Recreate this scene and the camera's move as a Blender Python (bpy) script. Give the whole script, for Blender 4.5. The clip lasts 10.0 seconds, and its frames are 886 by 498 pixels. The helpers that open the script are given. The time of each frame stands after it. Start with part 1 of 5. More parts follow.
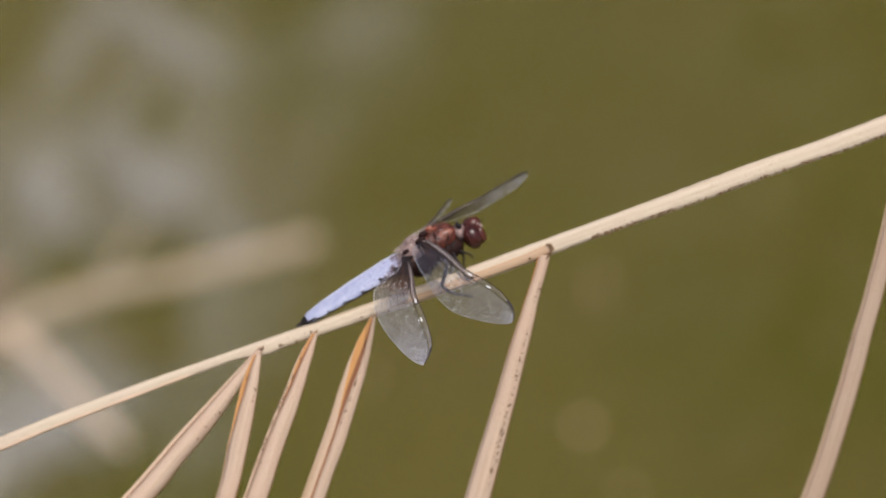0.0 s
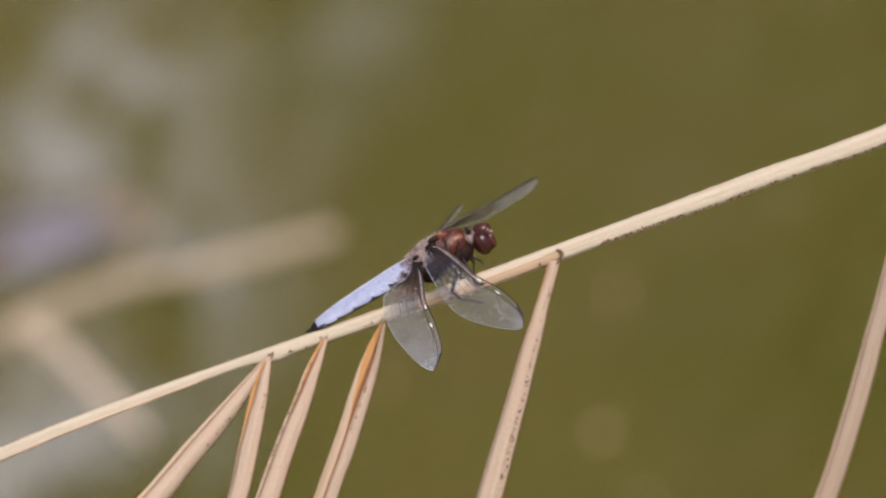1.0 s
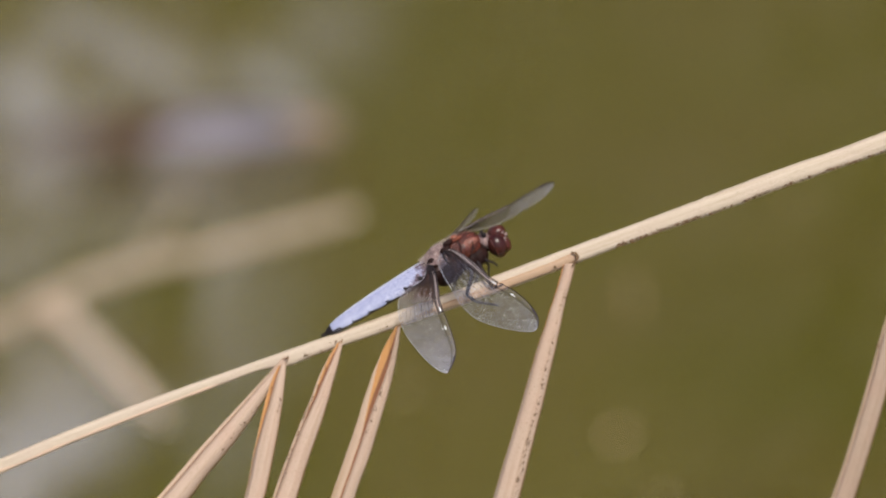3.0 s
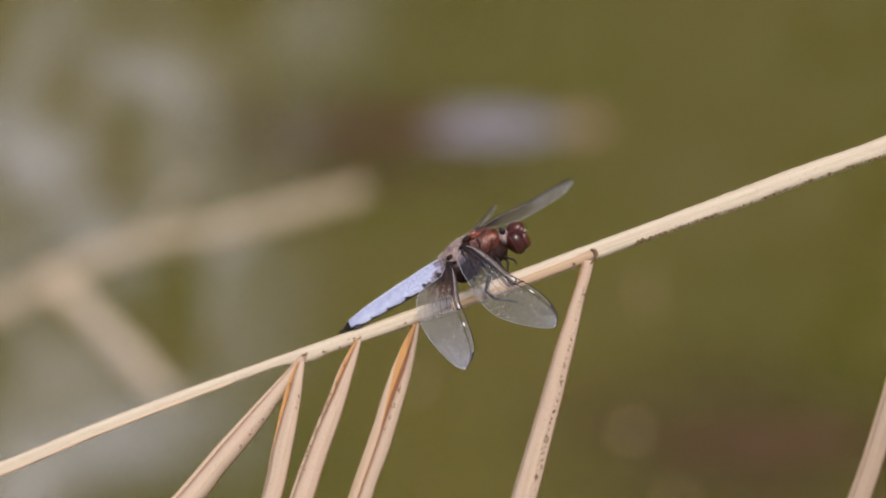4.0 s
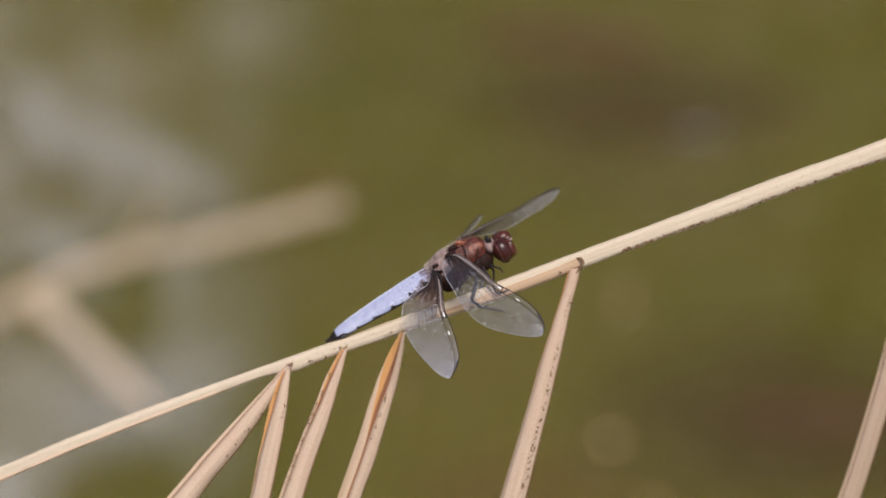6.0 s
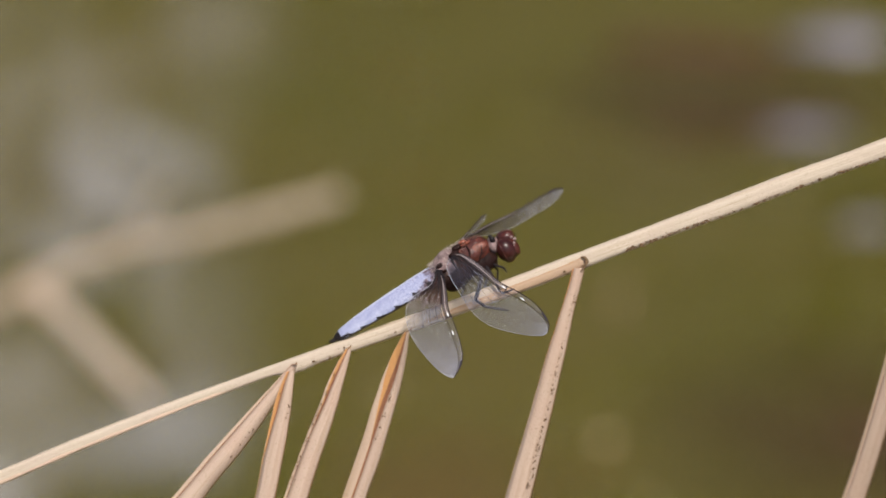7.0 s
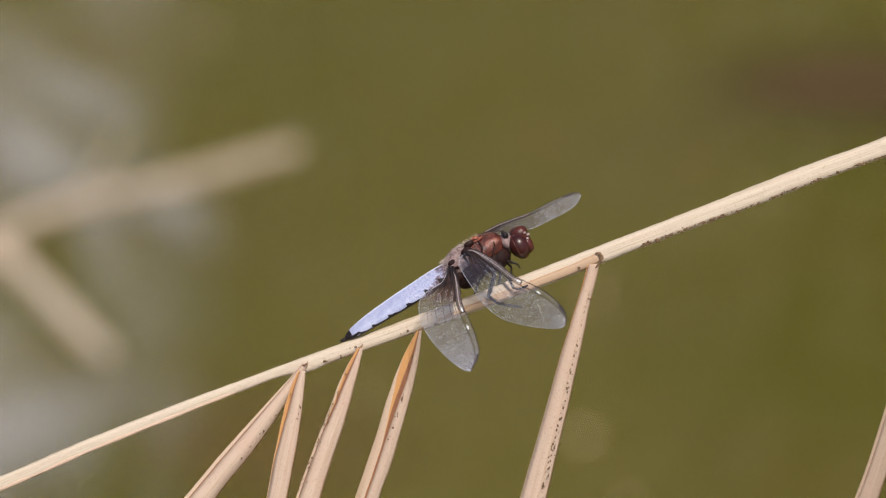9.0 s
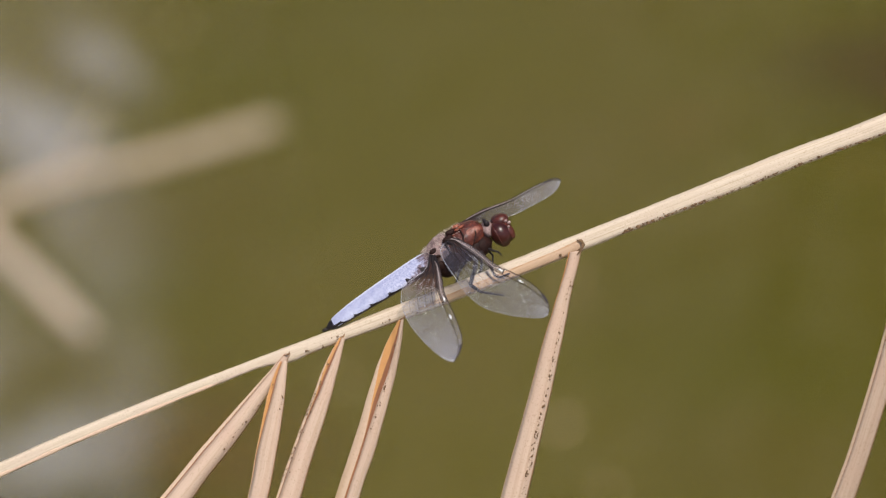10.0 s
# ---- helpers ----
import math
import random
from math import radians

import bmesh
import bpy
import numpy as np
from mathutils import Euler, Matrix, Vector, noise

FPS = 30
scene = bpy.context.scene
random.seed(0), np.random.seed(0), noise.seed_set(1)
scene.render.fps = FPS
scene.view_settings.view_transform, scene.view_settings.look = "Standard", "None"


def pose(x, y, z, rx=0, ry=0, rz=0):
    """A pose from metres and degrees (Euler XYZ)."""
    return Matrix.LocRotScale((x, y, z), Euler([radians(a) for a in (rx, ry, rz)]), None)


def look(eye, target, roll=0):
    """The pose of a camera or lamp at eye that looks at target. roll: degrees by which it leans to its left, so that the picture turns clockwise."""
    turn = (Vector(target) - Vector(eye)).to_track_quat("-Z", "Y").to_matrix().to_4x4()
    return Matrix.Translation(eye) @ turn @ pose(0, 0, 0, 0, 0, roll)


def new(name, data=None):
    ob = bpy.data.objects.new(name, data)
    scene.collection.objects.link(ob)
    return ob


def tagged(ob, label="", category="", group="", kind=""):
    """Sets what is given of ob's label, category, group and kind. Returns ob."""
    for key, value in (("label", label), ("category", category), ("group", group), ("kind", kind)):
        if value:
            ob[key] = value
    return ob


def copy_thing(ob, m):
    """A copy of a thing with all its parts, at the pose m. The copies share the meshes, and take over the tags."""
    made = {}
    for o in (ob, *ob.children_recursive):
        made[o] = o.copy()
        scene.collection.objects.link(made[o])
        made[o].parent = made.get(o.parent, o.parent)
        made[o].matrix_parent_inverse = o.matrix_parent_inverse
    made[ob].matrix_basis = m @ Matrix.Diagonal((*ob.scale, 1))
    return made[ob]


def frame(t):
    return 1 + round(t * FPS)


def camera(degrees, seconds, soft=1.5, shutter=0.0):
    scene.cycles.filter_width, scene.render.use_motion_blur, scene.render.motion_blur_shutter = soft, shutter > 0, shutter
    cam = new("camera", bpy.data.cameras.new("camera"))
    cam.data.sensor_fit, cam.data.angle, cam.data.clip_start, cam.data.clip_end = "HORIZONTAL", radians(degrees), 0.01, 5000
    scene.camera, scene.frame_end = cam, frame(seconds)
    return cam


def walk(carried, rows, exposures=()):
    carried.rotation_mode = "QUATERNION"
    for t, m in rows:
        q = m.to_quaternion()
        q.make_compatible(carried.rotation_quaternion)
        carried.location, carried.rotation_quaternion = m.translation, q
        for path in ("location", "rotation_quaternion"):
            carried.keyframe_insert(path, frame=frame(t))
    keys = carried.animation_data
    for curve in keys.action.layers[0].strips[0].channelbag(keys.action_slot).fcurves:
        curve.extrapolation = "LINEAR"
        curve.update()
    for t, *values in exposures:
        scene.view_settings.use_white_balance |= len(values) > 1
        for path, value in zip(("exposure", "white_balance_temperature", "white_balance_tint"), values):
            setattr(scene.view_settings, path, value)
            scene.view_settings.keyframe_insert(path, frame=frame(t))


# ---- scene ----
D = 1.96                                   # from the lens to the perch
H = 0.68                                   # the perch above the water
K = D * math.tan(radians(2.5)) / 784       # metres per unit of the perch's drawing plane, one pixel of the camera's view
cam = camera(5.0, 10.0, soft=1.25)
cam.data.dof.use_dof = True
cam.data.dof.focus_distance = 1.966
cam.data.dof.aperture_fstop = 17.0
cam.data.dof.aperture_blades = 0
walk(cam, [
    (0.0, pose(0.02664, -1.82298, 1.53007, 65.0030, -1.1339, 1.1963)),
    (0.5, pose(0.02846, -1.81783, 1.52767, 65.0018, -1.0415, 1.2152)),
    (1.0, pose(0.03028, -1.82196, 1.52959, 65.0361, -1.0264, 1.3232)),
    (1.5, pose(0.03084, -1.82114, 1.52921, 65.0665, -0.9150, 1.2927)),
    (2.0, pose(0.03141, -1.81771, 1.52761, 65.2015, -0.6078, 1.1493)),
    (2.5, pose(0.03197, -1.82065, 1.52898, 65.1214, -0.7270, 1.3063)),
    (2.7, pose(0.03141, -1.81988, 1.52862, 65.0911, -0.7544, 1.2882)),
    (3.8, pose(0.02834, -1.81564, 1.52665, 65.0060, -0.8184, 1.3737)),
    (4.0, pose(0.02772, -1.81487, 1.52629, 65.0322, -0.8394, 1.3691)),
    (4.5, pose(0.02616, -1.81112, 1.52454, 65.0493, -0.6980, 1.2939)),
    (5.0, pose(0.02616, -1.81214, 1.52501, 65.0417, -0.7824, 1.2071)),
    (5.2, pose(0.02616, -1.81193, 1.52492, 65.0427, -0.7650, 1.2355)),
    (6.3, pose(0.02253, -1.81079, 1.52438, 65.0915, -0.7991, 1.1140)),
    (6.5, pose(0.02183, -1.81058, 1.52429, 65.0649, -0.7964, 1.1111)),
    (7.0, pose(0.02010, -1.80855, 1.52334, 65.0818, -0.6148, 0.9620)),
    (7.5, pose(0.01574, -1.80323, 1.52086, 64.9356, -0.7834, 0.9845)),
    (8.0, pose(0.01130, -1.79508, 1.51706, 65.0520, -0.5807, 0.7766)),
    (8.5, pose(0.00686, -1.78627, 1.51295, 65.0413, -0.5461, 0.6123)),
    (9.0, pose(0.00242, -1.77923, 1.50967, 65.0636, -0.4221, 0.3917)),
    (9.5, pose(0.00121, -1.77783, 1.50901, 65.1253, 0.1123, 0.0005)),
    (10.0, pose(0.00000, -1.77636, 1.50833, 65.0000, -0.0000, 0.0000)),
], exposures=[(0, 0.18), (6, 0.18), (8.5, 0.22), (9.5, 0.28), (10, 0.28)])

# ---- world, sun, exposure ----
SUN_EL, SUN_AZ = 62.0, 162.0               # degrees; azimuth clockwise from +y
world = bpy.data.worlds.new("sky")
scene.world = world
world.use_nodes = True
wn = world.node_tree.nodes
wn.clear()
sky = wn.new("ShaderNodeTexSky")
sky.sky_type, sky.sun_disc = "NISHITA", False
sky.air_density, sky.dust_density, sky.ozone_density = 0.8, 2.0, 0.8      # slightly hazy
sky.sun_elevation, sky.sun_rotation = radians(SUN_EL), radians(SUN_AZ)
wbg = wn.new("ShaderNodeBackground")
wbg.inputs["Strength"].default_value = 0.09
wout = wn.new("ShaderNodeOutputWorld")
world.node_tree.links.new(sky.outputs[0], wbg.inputs["Color"])
world.node_tree.links.new(wbg.outputs[0], wout.inputs["Surface"])
sun_data = bpy.data.lights.new("sun", "SUN")
sun_data.energy, sun_data.angle, sun_data.color = 3.6, radians(1.3), (1.0, 0.95, 0.87)
sun = new("sun", sun_data)
sd = Vector((math.sin(radians(SUN_AZ)) * math.cos(radians(SUN_EL)), math.cos(radians(SUN_AZ)) * math.cos(radians(SUN_EL)), math.sin(radians(SUN_EL))))
sun.matrix_world = look(sd * 20, (0, 0, 0))


# ---- materials ----
class Nodes:
    """A material's nodes, with short ways to add and link them."""

    def __init__(self, name):
        self.mat = bpy.data.materials.new(name)
        self.mat.use_nodes = True
        self.tree = self.mat.node_tree
        self.tree.nodes.clear()
        self.out = self.add("ShaderNodeOutputMaterial")

    def add(self, kind, **values):
        n = self.tree.nodes.new(kind)
        for key, v in values.items():
            sock = n.inputs[key.replace("_", " ")]
            if isinstance(v, bpy.types.NodeSocket):
                self.tree.links.new(v, sock)
            else:
                sock.default_value = v
        return n

    def coords(self, which="Object", scale=(1, 1, 1)):
        m = self.add("ShaderNodeMapping", Scale=scale)
        self.tree.links.new(self.add("ShaderNodeTexCoord").outputs[which], m.inputs["Vector"])
        return m.outputs[0]

    def noise(self, vec, scale, detail=4.0, rough=0.55, distort=0.0):
        return self.add("ShaderNodeTexNoise", Vector=vec, Scale=scale, Detail=detail, Roughness=rough, Distortion=distort).outputs[0]

    def ramp(self, fac, stops):
        n = self.add("ShaderNodeValToRGB", Fac=fac)
        el = n.color_ramp.elements
        while len(el) < len(stops):
            el.new(0.5)
        for e, (p, c) in zip(el, stops):
            e.position, e.color = p, (*c, 1.0)
        return n.outputs[0]

    def mix(self, fac, a, b, blend="MIX"):
        n = self.tree.nodes.new("ShaderNodeMix")
        n.data_type, n.blend_type = "RGBA", blend
        for i, v in ((0, fac), (6, a), (7, b)):
            if isinstance(v, bpy.types.NodeSocket):
                self.tree.links.new(v, n.inputs[i])
            elif i == 0:
                n.inputs[i].default_value = v
            else:
                n.inputs[i].default_value = (*v, 1.0)
        return n.outputs[2]

    def bump(self, height, strength, dist):
        return self.add("ShaderNodeBump", Height=height, Strength=strength, Distance=dist).outputs[0]

    def shader(self, **values):
        return self.add("ShaderNodeBsdfPrincipled", **values).outputs[0]

    def done(self, shader):
        self.tree.links.new(shader, self.out.inputs["Surface"])
        return self.mat


def straw_material(name, pale, dull, tint, fibre=900.0):
    """Dry plant fibre: long streaks along the stalk, blotches and fine relief."""
    n = Nodes(name)
    streak = n.noise(n.coords("UV", (25, fibre, 1)), 1.0, 5.0, 0.6)
    blotch = n.noise(n.coords("Object"), 130.0, 3.0)
    grain = n.noise(n.coords("Object"), 2600.0, 2.0)
    base = n.ramp(streak, [(0.28, dull), (0.52, pale)])
    line = n.noise(n.coords("UV", (9, fibre * 0.45, 1)), 1.0, 2.0, 0.5)
    base = n.mix(n.ramp(line, [(0.60, (0, 0, 0)), (0.72, (0.35, 0.35, 0.35))]), base, dull)
    base = n.mix(n.ramp(blotch, [(0.42, (0, 0, 0)), (0.75, (1, 1, 1))]), base, tint)
    fac = n.ramp(grain, [(0.30, (0.35, 0.35, 0.35)), (0.42, (0, 0, 0))])
    base = n.mix(fac, base, (0.25, 0.16, 0.08))
    return n.done(n.shader(Base_Color=base, Roughness=0.55, Specular_IOR_Level=0.35,
                           Normal=n.bump(streak, 0.35, 0.0003)))


STRAW = straw_material("dry_rachis", (0.57, 0.47, 0.365), (0.38, 0.28, 0.18), (0.53, 0.42, 0.33))
TAN_STRAW = straw_material("tan_straw", (0.45, 0.305, 0.195), (0.33, 0.21, 0.125), (0.42, 0.28, 0.19))
LEAF = straw_material("dry_leaflet", (0.545, 0.40, 0.305), (0.42, 0.28, 0.19), (0.53, 0.365, 0.275))
# orange-tan painted for light glowing through the leaflet's edge
EDGE = straw_material("leaflet_edge", (0.48, 0.29, 0.16), (0.36, 0.20, 0.10), (0.44, 0.25, 0.14))
INNER = straw_material("leaflet_inside", (0.56, 0.28, 0.10), (0.42, 0.18, 0.06), (0.50, 0.24, 0.10))
# red-brown painted for the shade in the leaflet's fold
FOLD_SHADE = straw_material("leaflet_fold_shade", (0.30, 0.13, 0.06), (0.17, 0.06, 0.03), (0.24, 0.10, 0.05))
RIM = straw_material("leaflet_rim", (0.56, 0.41, 0.30), (0.50, 0.34, 0.22), (0.58, 0.41, 0.30))
FAR_STRAW = straw_material("weathered_straw", (0.39, 0.305, 0.215), (0.28, 0.205, 0.135), (0.38, 0.305, 0.225), 300.0)
FAR_LEAF = straw_material("bleached_straw", (0.47, 0.375, 0.295), (0.36, 0.265, 0.20), (0.45, 0.37, 0.30), 300.0)


def plain(name, a, b, scale, rough=0.5, spec=0.4, bump=0.2, dist=0.0002, **more):
    n = Nodes(name)
    f = n.noise(n.coords("Object"), scale, 5.0, 0.6)
    g = n.noise(n.coords("Object"), scale * 5, 3.0, 0.6)
    base = n.mix(0.35, n.ramp(f, [(0.3, a), (0.7, b)]), n.ramp(g, [(0.3, a), (0.7, b)]))
    return n.done(n.shader(Base_Color=base, Roughness=rough, Specular_IOR_Level=spec, Normal=n.bump(g, bump, dist), **more))


MOULD = plain("dark_mould", (0.06, 0.035, 0.02), (0.26, 0.16, 0.09), 2000, 0.9, 0.1)
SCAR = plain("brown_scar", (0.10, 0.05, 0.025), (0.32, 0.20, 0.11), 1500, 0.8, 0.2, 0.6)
BLUE = plain("powdery_blue", (0.25, 0.27, 0.45), (0.50, 0.51, 0.65), 420, 0.55, 0.35, 0.7)
RIDGE_HIGHLIGHT = plain("ridge_highlight", (0.40, 0.41, 0.55), (0.60, 0.61, 0.72), 900, 0.5, 0.4)
BLACK = plain("black_cuticle", (0.008, 0.006, 0.007), (0.026, 0.018, 0.020), 900, 0.4, 0.2)
THORAX = plain("brown_cuticle", (0.008, 0.0025, 0.002), (0.17, 0.044, 0.028), 700, 0.24, 0.6, 0.7)


def scuffed(name, axis):
    """Powdery blue bloom rubbed off in patches down to the dark cuticle, more and more towards the thorax; axis: along the body."""
    n = Nodes(name)
    f = n.noise(n.coords("Object"), 420.0, 4.0, 0.6, 0.5)
    g = n.noise(n.coords("Object"), 2600.0, 3.0, 0.6)
    blue = n.ramp(g, [(0.3, (0.25, 0.27, 0.45)), (0.7, (0.50, 0.51, 0.65))])
    dark = n.ramp(g, [(0.3, (0.040, 0.022, 0.030)), (0.7, (0.20, 0.14, 0.17))])
    along = n.add("ShaderNodeVectorMath", Vector=n.coords("Object"))
    along.operation = "DOT_PRODUCT"
    along.inputs[1].default_value = axis
    worn = n.add("ShaderNodeMapRange", Value=along.outputs["Value"], From_Min=-0.0125, From_Max=-0.0052, To_Min=-0.22, To_Max=0.30)
    sum_ = n.add("ShaderNodeMath")
    sum_.operation = "ADD"
    n.tree.links.new(f, sum_.inputs[0])
    n.tree.links.new(worn.outputs[0], sum_.inputs[1])
    base = n.mix(n.ramp(sum_.outputs[0], [(0.47, (0,) * 3), (0.58, (1,) * 3)]), blue, dark)
    return n.done(n.shader(Base_Color=base, Roughness=0.55, Specular_IOR_Level=0.3, Normal=n.bump(g, 0.5, 0.0002)))


BLUE_WORN = scuffed("blue_worn_base", (0.869, 0.495, 0.0))
THORAX_GREY = plain("greyish_hair", (0.060, 0.030, 0.030), (0.52, 0.37, 0.35), 900, 0.7, 0.3, 0.9)
# dark cuticle that also carries painted shade in seams and below the body
UNDER = plain("dark_underside_shade", (0.006, 0.003, 0.003), (0.036, 0.014, 0.011), 600, 0.55, 0.12, 0.6)
TAN_HIGHLIGHT = plain("tan_cuticle_highlight", (0.04, 0.010, 0.007), (0.38, 0.145, 0.10), 900, 0.24, 0.6, 0.6)
HAIR = plain("pale_hair", (0.36, 0.28, 0.25), (0.60, 0.51, 0.47), 900, 0.7, 0.3)
ORANGE = plain("rust_cuticle", (0.10, 0.022, 0.012), (0.42, 0.12, 0.06), 1500, 0.4, 0.4)
EYE = plain("dark_red_eye", (0.014, 0.003, 0.003), (0.060, 0.011, 0.008), 500, 0.34, 0.45, 0.05)
FACE = plain("red_brown_face", (0.014, 0.003, 0.002), (0.125, 0.028, 0.018), 1200, 0.3, 0.5)
BROW = plain("pale_brow", (0.16, 0.09, 0.085), (0.40, 0.29, 0.27), 1500, 0.3, 0.5)
VEIN = plain("dark_vein", (0.014, 0.009, 0.009), (0.045, 0.030, 0.028), 900, 0.5, 0.15)
# pale silver painted for the sheen of light on fine veins
FINE_VEIN = plain("silvery_vein", (0.20, 0.20, 0.23), (0.60, 0.60, 0.68), 420, 0.25, 0.8)
PALE_VEIN = plain("pale_vein", (0.24, 0.18, 0.17), (0.42, 0.35, 0.34), 700, 0.3, 0.6)
GLINT = plain("painted_glint", (0.80, 0.80, 0.82), (0.88, 0.88, 0.90), 700, 0.15, 0.9)
STIGMA = plain("dark_stigma", (0.02, 0.016, 0.02), (0.05, 0.04, 0.06), 900, 0.4, 0.4)
MUD = plain("pond_mud", (0.09, 0.075, 0.025), (0.16, 0.13, 0.045), 6, 0.9, 0.1)
FISH_SKIN = plain("brown_fish_skin", (0.045, 0.025, 0.014), (0.10, 0.052, 0.028), 60, 0.75, 0.1)
SNOUT = plain("peach_fish_skin", (0.20, 0.13, 0.09), (0.29, 0.20, 0.14), 90, 0.35, 0.5)
FISH_FIN = plain("reddish_fin", (0.20, 0.07, 0.04), (0.28, 0.11, 0.06), 60, 0.5, 0.4)
FLAKE = plain("pale_chaff", (0.58, 0.42, 0.24), (0.70, 0.55, 0.36), 300, 0.6, 0.3)
REED = plain("pale_dry_reed", (0.52, 0.46, 0.38), (0.68, 0.62, 0.54), 12, 0.7, 0.2)
# lilac-grey painted for sky reflected on swells around the fish
SKY_GLINT = plain("painted_sky_glint", (0.15, 0.135, 0.165), (0.24, 0.215, 0.26), 90, 0.3, 0.5)
FOLIAGE = plain("mirrored_foliage", (0.030, 0.040, 0.012), (0.075, 0.085, 0.028), 1.5, 0.7, 0.2)


def membrane_material(name, tint, cover, smudges):
    """A clear wing skin with its sheen painted as a pale tint, denser towards the tip; cover: its share at the root,
    the middle and the tip;
    smudges: smoky stains (from and to along the wing, from and to across it, strength, colour)."""
    n = Nodes(name)
    fine = n.noise(n.coords("Object"), 3400.0, 3.0, 0.6)
    broad = n.noise(n.coords("Object"), 330.0, 2.0, 0.5, 0.4)
    warp = n.add("ShaderNodeTexNoise", Vector=n.coords("UV"), Scale=9.0, Detail=5.0, Roughness=0.65).outputs[1]
    near = n.add("ShaderNodeVectorMath")
    near.operation = "MULTIPLY_ADD"
    n.tree.links.new(warp, near.inputs[0])
    near.inputs[1].default_value = (0.16, 0.26, 0)
    plus = n.add("ShaderNodeVectorMath")
    plus.operation = "SUBTRACT"
    n.tree.links.new(n.coords("UV"), plus.inputs[0])
    plus.inputs[1].default_value = (0.08, 0.13, 0)
    n.tree.links.new(plus.outputs[0], near.inputs[2])
    at = n.add("ShaderNodeSeparateXYZ", Vector=near.outputs[0]).outputs
    body = n.shader(Base_Color=(*tint, 1.0), Roughness=0.3, Specular_IOR_Level=0.6, Normal=n.bump(fine, 0.35, 0.0002))
    clear = n.add("ShaderNodeBsdfTransparent", Color=(0.97, 0.96, 0.93, 1.0)).outputs[0]
    amount = n.ramp(at[0], [(0.08, (cover[0],) * 3), (0.50, (cover[1],) * 3), (0.80, ((cover[1] + cover[2]) / 2,) * 3), (0.95, (cover[2],) * 3)])
    amount = n.mix(1.0, amount, n.ramp(broad, [(0.34, (0.72,) * 3), (0.66, (1.0,) * 3)]), "MULTIPLY")
    amount = n.mix(1.0, amount, n.ramp(fine, [(0.40, (0.8,) * 3), (0.62, (1.0,) * 3)]), "MULTIPLY")
    m = n.add("ShaderNodeMixShader", Fac=amount)
    n.tree.links.new(clear, m.inputs[1])
    n.tree.links.new(body, m.inputs[2])
    last = m.outputs[0]
    for s0, s1, c0, c1, strength, colour in smudges:
        along = n.ramp(at[0], [(max(0, s0 - 0.04), (0,) * 3), (s0 + 0.03, (1,) * 3), (s1 - 0.03, (1,) * 3), (s1 + 0.06, (0,) * 3)])
        across = n.ramp(at[1], [(max(0, c0 - 0.05), (0,) * 3), (c0 + 0.04, (1,) * 3), (c1 - 0.04, (1,) * 3), (min(1, c1 + 0.06), (0,) * 3)])
        where = n.mix(1.0, along, across, "MULTIPLY")
        where = n.mix(1.0, where, n.ramp(fine, [(0.34, (0.45 * strength,) * 3), (0.58, (strength,) * 3)]), "MULTIPLY")
        stain_shade = n.shader(Base_Color=(*colour, 1.0), Roughness=0.6, Specular_IOR_Level=0.1)
        m = n.add("ShaderNodeMixShader", Fac=where)
        n.tree.links.new(last, m.inputs[1])
        n.tree.links.new(stain_shade, m.inputs[2])
        last = m.outputs[0]
    return n.done(last)


SMOKY, INKY = (0.050, 0.024, 0.020), (0.040, 0.034, 0.050)
FORE_SKIN = membrane_material("forewing_membrane", (0.62, 0.61, 0.82), (0.10, 0.06, 0.21),
                              [(0.05, 0.16, 0.10, 0.55, 0.45, SMOKY), (0.20, 0.30, 0.30, 0.62, 0.55, INKY), (0.16, 0.23, 0.62, 0.90, 0.45, INKY)])
HIND_SKIN = membrane_material("hindwing_membrane", (0.62, 0.61, 0.82), (0.05, 0.08, 0.36),
                              [(0.05, 0.33, 0.02, 0.66, 0.93, SMOKY), (0.05, 0.18, 0.55, 0.98, 0.8, SMOKY), (0.22, 0.34, 0.05, 0.95, 0.22, (0.20, 0.08, 0.05))])
FAR_SKIN = membrane_material("far_wing_membrane", (0.52, 0.48, 0.62), (0.20, 0.24, 0.27), [(0.05, 0.16, 0.05, 0.95, 0.6, SMOKY)])
BAND_SKIN = membrane_material("wing_edge_band", (0.40, 0.33, 0.34), (0.60, 0.52, 0.30), [])


